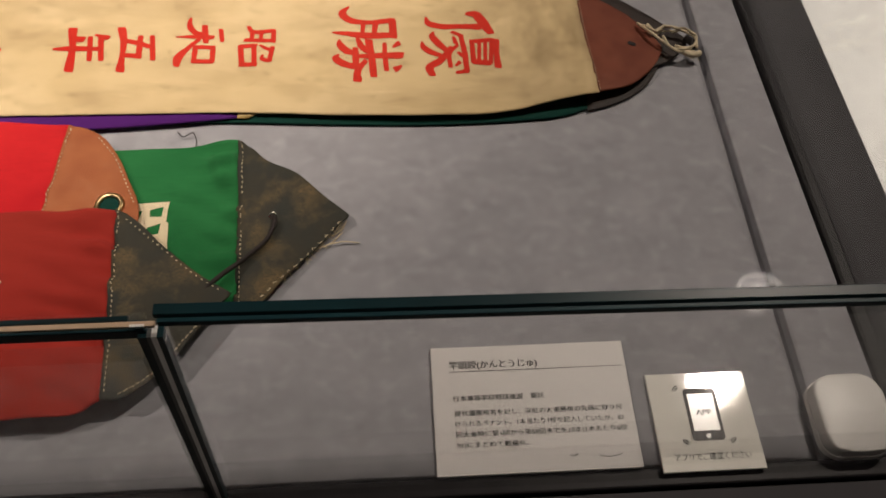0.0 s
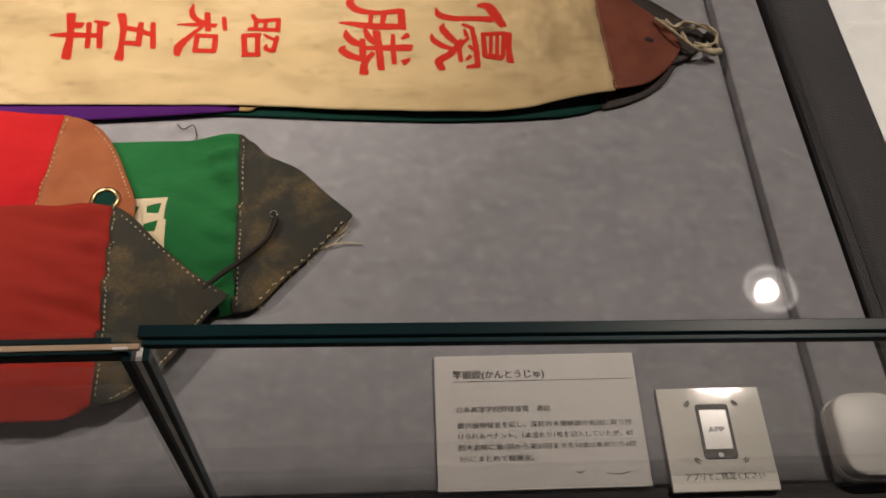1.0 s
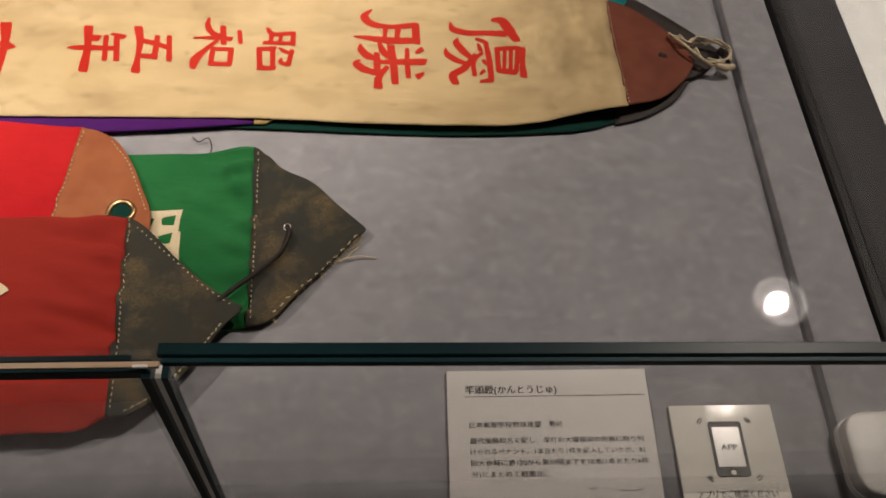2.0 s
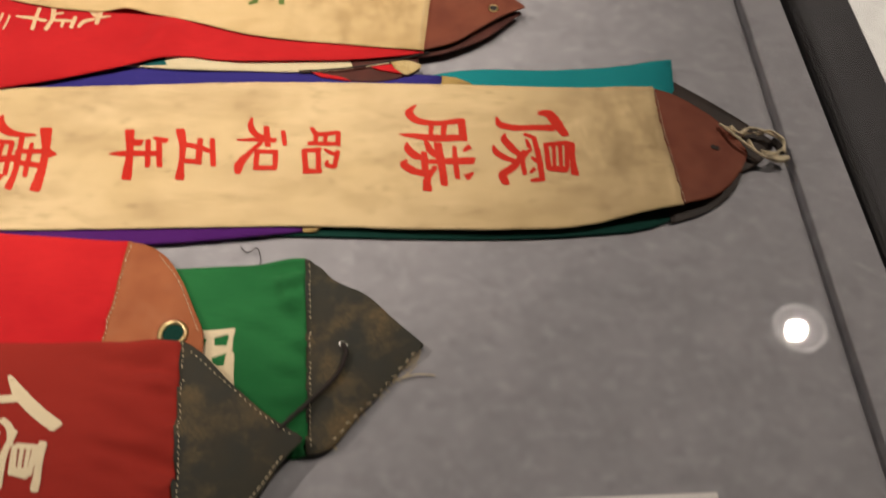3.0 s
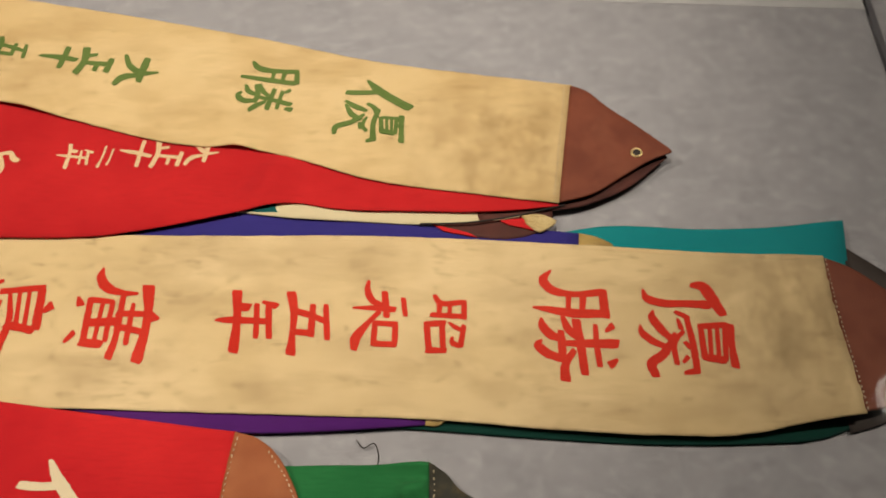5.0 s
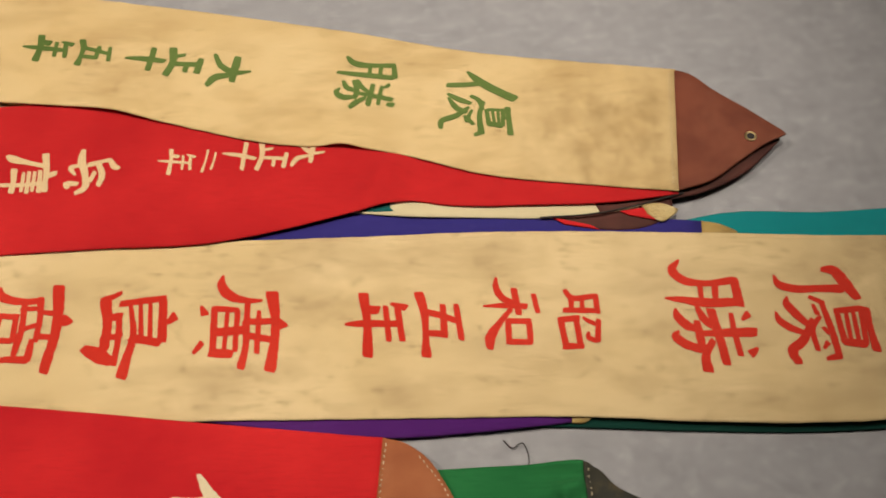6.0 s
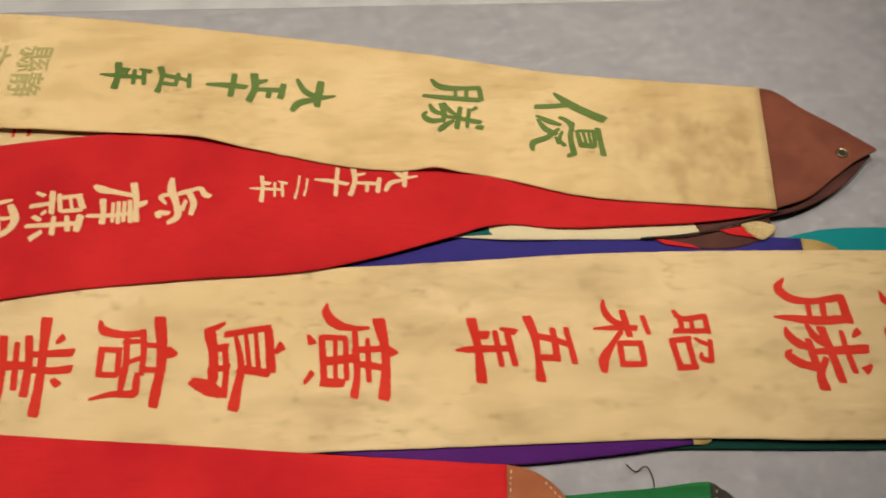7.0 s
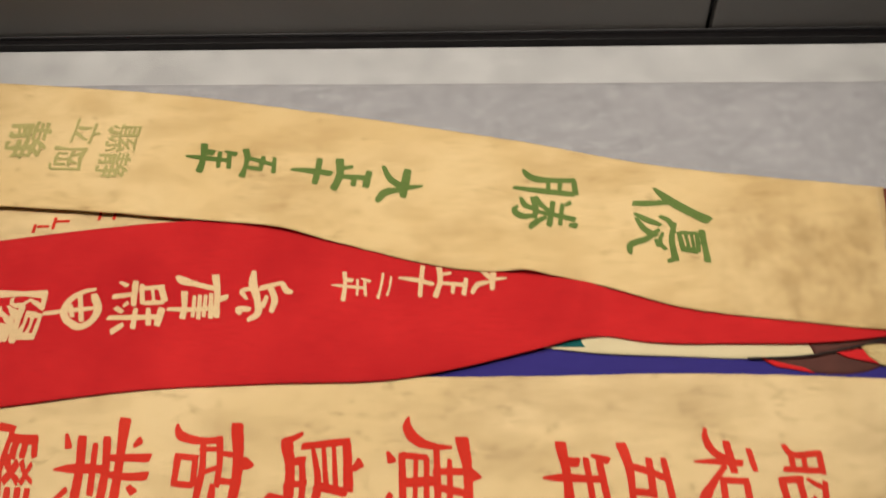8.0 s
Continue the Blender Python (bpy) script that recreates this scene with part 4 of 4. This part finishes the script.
# red pennant with cream writing
p = pennant("crimson cotton pennant with cream brush writing, folded over", (-0.4, 0.87))
H3 = drape(BED + 0.0138, 0.0013, 10.0, [(-0.195, 0.862, 0.014, 0.007), (-0.205, 0.842, 0.013, 0.007), (-0.19, 0.872, 0.012, 0.001), (-0.232, 0.855, 0.016, -0.003), (-0.168, 0.850, 0.012, -0.002)])
cl = sheet("cloth", [(-0.95, 0.915), (-0.704, 0.936), (-0.628, 0.944), (-0.535, 0.951), (-0.40, 0.945), (-0.28, 0.915), (-0.10, 0.875), (0.045, 0.840)],
      [(-0.95, 0.745), (-0.654, 0.778), (-0.542, 0.791), (-0.440, 0.795), (-0.335, 0.798), (-0.268, 0.811), (-0.224, 0.822), (-0.176, 0.831), (-0.146, 0.826), (-0.078, 0.8235), (0.004, 0.824), (0.045, 0.829)], H3, RED_DEEP, p, n=130, m=16)
WRITING_3 = [("大", -0.265, 0.889, 0.028, 0.036, 0), ("正", -0.2965, 0.8835, 0.025, 0.030, 0), ("十", -0.3255, 0.8835, 0.029, 0.029, 0), ("二", -0.351, 0.8795, 0.013, 0.024, -6),
             ("年", -0.3805, 0.8795, 0.032, 0.026, -6), ("兵", -0.4516, 0.8735, 0.0441, 0.0454, 0), ("庫", -0.5093, 0.8732, 0.0499, 0.0400, 0),
             ("縣", -0.5616, 0.8656, 0.0467, 0.0468, 0), ("甲", -0.6194, 0.8651, 0.0477, 0.0353, 0)]
for ch, cx, cy, sx, sy, turn in WRITING_3:
    brushed(ch, (cx, cy), (sx, sy), H3, TAN_INK, cl, turn, 1.0)
character("陽", (-0.666, 0.857), (0.046, 0.052), H3, TAN_INK, cl, -4, (0.040, 0.028), 0.055)

# upper cream pennant with green writing
p = pennant("aged cream pennant with green brush writing and brown leather tip", (-0.4, 0.98))
H2 = drape(BED + 0.0170, 0.0012, 11.0, [(-0.235, 0.89, 0.016, 0.004), (-0.225, 0.915, 0.014, 0.002), (-0.26, 0.90, 0.014, -0.002), (-0.44, 0.94, 0.04, 0.004), (0.022, 0.90, 0.010, 0.0035), (0.026, 0.93, 0.010, 0.0035), (0.018, 0.87, 0.010, 0.0035), (0.004, 0.89, 0.008, -0.0015), (0.008, 0.92, 0.008, -0.0015)])
cl = sheet("cloth", [(-0.95, 1.140), (-0.761, 1.124), (-0.640, 1.109), (-0.550, 1.094), (-0.429, 1.068), (-0.245, 1.026), (-0.130, 0.994), (-0.002, 0.971), (0.062, 0.961)],
      [(-0.95, 0.990), (-0.713, 0.971), (-0.556, 0.954), (-0.450, 0.938), (-0.393, 0.921), (-0.275, 0.891), (-0.237, 0.889), (-0.180, 0.876), (-0.116, 0.854), (-0.023, 0.839), (0.045, 0.830)], H2, CREAM_OLD, p, n=140, m=20, fray=0.0006)
tip = sheet("leather_tip", [(0.061, 0.961), (0.072, 0.957), (0.090, 0.938), (0.118, 0.912), (0.144, 0.886)], [(0.045, 0.831), (0.072, 0.839), (0.100, 0.858), (0.125, 0.875), (0.144, 0.884)], lambda x, y: H2(x, y) - 0.0005, BROWN_LEATHER, p, n=24, m=12)
stitches([(0.0555, 0.958), (0.041, 0.834)], H2, tip, OLD_THREAD)
stitches([(0.066, 0.954), (0.085, 0.936), (0.135, 0.888)], lambda x, y: H2(x, y) - 0.0008, tip, BROWN_LEATHER)
eyelet = ring("eyelet", (0.1135, 0.8825, H2(0.1135, 0.8825)), 0.0052, 0.0030, 0.0010, BRASS, tip, "dull brass eyelet")
# dark disc for the shade inside the eyelet, the leather is not pierced
disc("eyelet_hole_shade", (0.1135, 0.8825, H2(0.1135, 0.8825) + 0.0001), 0.0033, BLACK_CORD, eyelet)
WRITING_2 = [("優 cut", -0.1168, 0.9300, 0.0661, 0.0742, 0), ("勝 cut", -0.2172, 0.9608, 0.0530, 0.0615, 0), ("大", -0.3433, 0.9814, 0.0394, 0.0382, 0),
             ("正", -0.3875, 0.9930, 0.0309, 0.0340, 0), ("十", -0.4255, 0.9972, 0.0380, 0.0285, 0), ("五", -0.4765, 1.0085, 0.0345, 0.0310, -9), ("年", -0.5240, 1.0170, 0.0480, 0.0310, -9)]
for ch, cx, cy, sx, sy, turn in WRITING_2:
    brushed(ch, (cx, cy), (sx, sy), H2, GREEN_INK, cl, turn, 1.35)
FADED = [("縣", -0.614, 1.045, 0.034, 0.035), ("立", -0.653, 1.054, 0.029, 0.029), ("静", -0.617, 1.012, 0.034, 0.032),
         ("岡", -0.665, 1.023, 0.034, 0.027), ("静", -0.712, 1.047, 0.045, 0.048)]
for ch, cx, cy, sx, sy in FADED:
    character(ch, (cx, cy), (sx, sy), H2, OLIVE_INK, cl, -9, (0.034, 0.018), 0.036)

# green pennant with a dark leather tip, on the bed
p = pennant("green cotton pennant with cream sign and worn dark leather tip", (-0.1, 0.53))
H7 = drape(BED + 0.0065, 0.0018, 12.0, [(-0.060, 0.594, 0.006, 0.0085), (-0.070, 0.590, 0.006, 0.0070), (-0.062, 0.583, 0.0055, -0.0050), (-0.076, 0.583, 0.006, -0.0040), (-0.066, 0.574, 0.006, 0.004), (0.03, 0.535, 0.02, 0.002)], (14.0, 20.0), [(-0.052, 0.04, 0.0110)])
cl = sheet("cloth", [(-0.60, 0.615), (-0.161, 0.608), (-0.112, 0.610), (-0.054, 0.611)], [(-0.60, 0.440), (-0.20, 0.445), (-0.100, 0.450), (-0.047, 0.453)], H7, GREEN, p, n=160, m=44)
tip = sheet("leather_tip", [(-0.055, 0.610), (-0.045, 0.606), (-0.034, 0.594), (-0.007, 0.579), (0.016, 0.555), (0.036, 0.535)], [(-0.048, 0.453), (-0.036, 0.455), (-0.010, 0.482), (0.014, 0.509), (0.025, 0.522), (0.036, 0.533)], lambda x, y: H7(x, y) + 0.0005, DARK_LEATHER, p, n=30, m=16)
stitches([(-0.0515, 0.606), (-0.0480, 0.525), (-0.0450, 0.458)], lambda x, y: H7(x, y) + 0.0006, tip, OLD_THREAD)
stitches([(-0.030, 0.463), (-0.010, 0.484), (0.014, 0.511), (0.032, 0.531)], lambda x, y: H7(x, y) + 0.0004, tip, OLD_THREAD, 0.003, 0.004, 0.0005, 0.0012)
verts, faces, rng = [], [], random.Random(3)
for k in range(46):
    at = rng.random() ** 0.7
    x, y = -0.034 + 0.068 * at, 0.457 + 0.075 * at
    dx, dy = rng.uniform(-0.002, 0.005), rng.uniform(-0.005, 0.001)
    q = len(verts)
    z = H7(x, y) - 0.0005
    for f in (0, 0.5, 1):
        c = Vector((x + dx * f + rng.uniform(-0.0006, 0.0006), y + dy * f, z - 0.002 * f))
        verts += [c - Vector((0.00022, 0.00015, 0)), c + Vector((0.00022, 0.00015, 0.0003))]
    faces += [(q, q + 2, q + 3, q + 1), (q + 2, q + 4, q + 5, q + 3)]
tagged(link_mesh("fraying", verts, faces, THREAD, tip, "short frayed threads along the leather edge"), kind="stuff")
character("昭", (-0.128, 0.525), (0.050, 0.060), H7, CREAM_INK, cl, 0, (0.05, 0.045), 0.02)
eyelet = ring("eyelet", (-0.024, 0.537, H7(-0.024, 0.537) + 0.0010), 0.0034, 0.0020, 0.0008, STEEL, tip, "small pale metal eyelet")
lace = thing("leather_lace", (-0.05, 0.5, BED), "dark brown lace threaded through leather tips", "cord")
cord("strand", [(-0.024, 0.537, BED + 0.006), (-0.0215, 0.530, BED + 0.0105), (-0.025, 0.516, BED + 0.011), (-0.044, 0.493, BED + 0.013), (-0.058, 0.477, BED + 0.018), (-0.067, 0.467, BED + 0.0185), (-0.070, 0.464, BED + 0.017)], 0.0019, BLACK_CORD, lace)
for k, pts in enumerate(([(0.030, 0.520), (0.022, 0.512), (0.010, 0.508)], [(0.020, 0.510), (0.032, 0.513), (0.044, 0.512)], [(0.034, 0.532), (0.030, 0.524), (0.022, 0.519)])):
    fr = thing("loose_thread", (*pts[0], BED), "frayed cream thread hanging off a leather edge", "thread", "loose threads")
    cord("fibre", [(x, y, BED + 0.004 - 0.0012 * i) for i, (x, y) in enumerate(pts)], 0.0005, THREAD, fr, "", 14, 5)

# bright red pennant with an orange leather tip
p = pennant("bright red wool pennant with an orange-brown leather tip", (-0.3, 0.58))
H5 = drape(BED + 0.0130, 0.0013, 13.0, (), (7.0, 16.0), [(-0.196, 0.04, 0.0040)])
cl = sheet("cloth", [(-0.95, 0.705), (-0.700, 0.688), (-0.500, 0.665), (-0.419, 0.656), (-0.336, 0.646), (-0.255, 0.637), (-0.194, 0.630)], [(-0.95, 0.505), (-0.50, 0.50), (-0.205, 0.495)], H5, RED, p, n=180, m=30)
tip = sheet("leather_tip", [(-0.195, 0.630), (-0.182, 0.627), (-0.166, 0.617), (-0.150, 0.595), (-0.138, 0.570), (-0.128, 0.547), (-0.126, 0.525)], [(-0.206, 0.495), (-0.170, 0.495), (-0.130, 0.515)], lambda x, y: H5(x, y) + 0.0004, ORANGE_LEATHER, p, n=30, m=14)
stitches([(-0.1925, 0.627), (-0.197, 0.585), (-0.2015, 0.542)], lambda x, y: H5(x, y) + 0.0004, tip, OLD_THREAD)
stitches([(-0.170, 0.617), (-0.153, 0.595), (-0.141, 0.570), (-0.131, 0.547)], lambda x, y: H5(x, y) + 0.0003, tip, OLD_THREAD)
eyelet = ring("eyelet", (-0.150, 0.547, H5(-0.150, 0.547) + 0.0008), 0.0118, 0.0074, 0.0022, BRASS, tip, "brass eyelet")
# dark green disc for the shaded inside of the eyelet
disc("eyelet_hole_shade", (-0.150, 0.547, H5(-0.150, 0.547) + 0.0004), 0.0080, DARK_GREEN, eyelet)
brushed("優 cut", (-0.317, 0.5620), (0.0636, 0.0900), H5, CREAM_INK, cl, 0, 1.3, 0.0005)

# dark red pennant with a dark leather tip, nearest the front
p = pennant("faded dark red cotton pennant with a worn dark leather tip", (-0.3, 0.46))
H6 = drape(BED + 0.0190, 0.0020, 14.0, [(-0.150, 0.512, 0.010, 0.004), (-0.152, 0.496, 0.008, -0.002), (-0.16, 0.418, 0.012, 0.003), (-0.146, 0.405, 0.010, -0.003)], (12.0, 18.0), [(-0.138, 0.055, 0.0120)])
cl = sheet("cloth", [(-0.95, 0.575), (-0.50, 0.555), (-0.226, 0.540), (-0.141, 0.5385)], [(-0.95, 0.372), (-0.50, 0.372), (-0.188, 0.3725), (-0.150, 0.374), (-0.130, 0.383)], H6, BRICK_RED, p, n=220, m=44)
tip = sheet("leather_tip", [(-0.142, 0.539), (-0.136, 0.536), (-0.100, 0.502), (-0.073, 0.478), (-0.049, 0.462)], [(-0.131, 0.383), (-0.122, 0.382), (-0.101, 0.394), (-0.075, 0.426), (-0.058, 0.451), (-0.050, 0.459)], lambda x, y: H6(x, y) + 0.0005, DARK_LEATHER, p, n=30, m=16)
stitches([(-0.1395, 0.537), (-0.1355, 0.484), (-0.1310, 0.431), (-0.1285, 0.387)], lambda x, y: H6(x, y) + 0.0006, tip, OLD_THREAD)
stitches([(-0.134, 0.530), (-0.100, 0.499), (-0.073, 0.475), (-0.054, 0.462)], lambda x, y: H6(x, y) + 0.0005, tip, OLD_THREAD, 0.0016, 0.0036)
stitches([(-0.120, 0.385), (-0.103, 0.396), (-0.077, 0.428), (-0.060, 0.453)], lambda x, y: H6(x, y) + 0.0005, tip, OLD_THREAD, 0.003, 0.0015, 0.0005)
brushed("優 cut", (-0.252, 0.4730), (0.066, 0.0830), H6, CREAM_INK, cl, 0, 1.35, 0.0012)
fr = thing("loose_thread", (-0.097, 0.61, BED), "thin dark thread lying on the grey bed", "thread", "loose threads")
cord("fibre", [(-0.093, 0.606, BED + 0.002), (-0.092, 0.618, BED + 0.004), (-0.096, 0.6265, BED + 0.004), (-0.103, 0.623, BED + 0.003), (-0.109, 0.629, BED + 0.002)], 0.00045, BLACK_CORD, fr, "", 24, 5)


# ---- cards and box at the front ----
def print_line(text, x, y, size, z, parent, width=None, bold=0.0, name="printed_text"):
    """A line of print lying on a card, its left end at x and its foot at y, fitted to a width."""
    me = letters(text)
    co = np.array([v.co[:] for v in me.vertices])
    wide = co[:, 0].max() - co[:, 0].min()
    k = width / wide if width else size
    for v in me.vertices:
        v.co = (x + (v.co.x - co[:, 0].min()) * k, y + v.co.y * size, z)
    if bold:
        # print twice, a hair apart, for a heavier face
        pts, polys = [v.co.copy() for v in me.vertices], [tuple(f.vertices) for f in me.polygons]
        n = len(pts)
        me = bpy.data.meshes.new(name)
        me.from_pydata(pts + [p + Vector((bold, 0, 0.00003)) for p in pts], [], polys + [tuple(q + n for q in f) for f in polys])
    me.materials.append(INK)
    ob = new(name, me)
    ob.parent = parent
    ob.matrix_parent_inverse = Matrix.Translation(-parent.location)
    return ob


ZC = BED + 0.0035
card = thing("caption_card", (0.165, 0.37, BED), "white caption card with black print about the pennants", "card")
box("board", (0.095, 0.3235, BED + 0.0008), (0.2355, 0.4180, ZC), CARD, card, "", 0.0006)
ZT = ZC + 0.0003
print_line("竿頭綬(かんとうじゅ)", 0.1075, 0.4010, 0.0068, ZT, card, 0.0635, 0.00035)
box("rule", (0.1075, 0.3983, ZC + 0.0001), (0.2325, 0.3987, ZT), INK, card)
print_line("日本高等学校野球連盟　寄託", 0.1095, 0.3765, 0.0046, ZT, card, 0.064, 0.00008)
for k, (line, w) in enumerate((("歴代優勝校名を記し、深紅の大優勝旗の先端に取り付", 0.118), ("けられるペナント。1本当たり1校を記入していたが、82", 0.118),
                               ("回大会時に第1回から第59回までを10本(1本あたり6校", 0.119), ("分)にまとめて軽量化。", 0.050))):
    print_line(line, 0.1095, 0.3655 - 0.0076 * k, 0.0045, ZT, card, w, 0.00008)

app = thing("app_card", (0.284, 0.354, BED), "glossy laminated card with a telephone drawing", "card")
box("board", (0.2480, 0.3185, BED + 0.0008), (0.3192, 0.3900, ZC), GLOSS_CARD, app, "", 0.0005)


def rounded_plate(name, x0, y0, x1, y1, r, z, high, material, parent, label=""):
    bm = bmesh.new()
    ring_pts = []
    for cx, cy, a0 in ((x1 - r, y1 - r, 0), (x0 + r, y1 - r, 90), (x0 + r, y0 + r, 180), (x1 - r, y0 + r, 270)):
        for k in range(7):
            a = radians(a0 + 15 * k)
            ring_pts.append((cx + r * math.cos(a), cy + r * math.sin(a)))
    low = [bm.verts.new((x, y, z)) for x, y in ring_pts]
    top = [bm.verts.new((x, y, z + high)) for x, y in ring_pts]
    n = len(low)
    for i in range(n):
        bm.faces.new((low[i], low[(i + 1) % n], top[(i + 1) % n], top[i]))
    f = bm.faces.new(top)
    bm.faces.new(low[::-1])
    if high > 0.005:
        bmesh.ops.bevel(bm, geom=list(f.edges), offset=min(0.0022, high * 0.45), segments=4, affect="EDGES", profile=0.5)
    return part(name, bm, material, parent, label, high > 0.005)


rounded_plate("phone_drawing", 0.2725, 0.3395, 0.2955, 0.3780, 0.0025, ZC + 0.0001, 0.0002, INK, app, "black printed telephone outline")
rounded_plate("screen_drawing", 0.2748, 0.3465, 0.2932, 0.3738, 0.0004, ZC + 0.00035, 0.0001, SCREEN, app, "pale printed screen")
rounded_plate("button_drawing", 0.2823, 0.3410, 0.2857, 0.3442, 0.0015, ZC + 0.00035, 0.0001, SCREEN, app)
print_line("APP", 0.2785, 0.3578, 0.0058, ZC + 0.0006, app, 0.0110, 0.0003)
print_line("アプリでご確認ください", 0.2572, 0.3262, 0.0056, ZT, app, 0.0530, 0.0003)
for cx, cy, a0, a1 in ((0.2700, 0.3760, 100, 170), (0.2980, 0.3760, 10, 80), (0.2700, 0.3415, 190, 260), (0.2980, 0.3415, 280, 350)):
    for r in (0.0028, 0.0045):
        pts = [(cx + r * math.cos(radians(a0 + (a1 - a0) * k / 4)), cy + r * math.sin(radians(a0 + (a1 - a0) * k / 4)), ZC + 0.0003) for k in range(5)]
        cord("shake_mark", pts, 0.00045, INK, app, "", 8, 5)

app.rotation_euler.x, app.location.z = radians(-0.75), BED + 0.0006
for mx, my, long in ((0.186, 0.3345, 0.006), (0.206, 0.3330, 0.016)):
    cord("scuff", [(mx, my, ZC + 0.0001), (mx + long * 0.5, my - 0.001, ZC + 0.0002), (mx + long, my + 0.0004, ZC + 0.0001)], 0.0003, SEAL, card, "faint scuff mark", 10, 5)
beacon = thing("plastic_box", (0.387, 0.35, BED), "small white plastic box with rounded corners", "box")
rounded_plate("shell", 0.3612, 0.3235, 0.4095, 0.3790, 0.013, BED - 0.0008, 0.0170, PLASTIC, beacon)
rounded_plate("base_plate", 0.3605, 0.3228, 0.4097, 0.3797, 0.0135, BED - 0.0012, 0.005, PLASTIC, beacon)
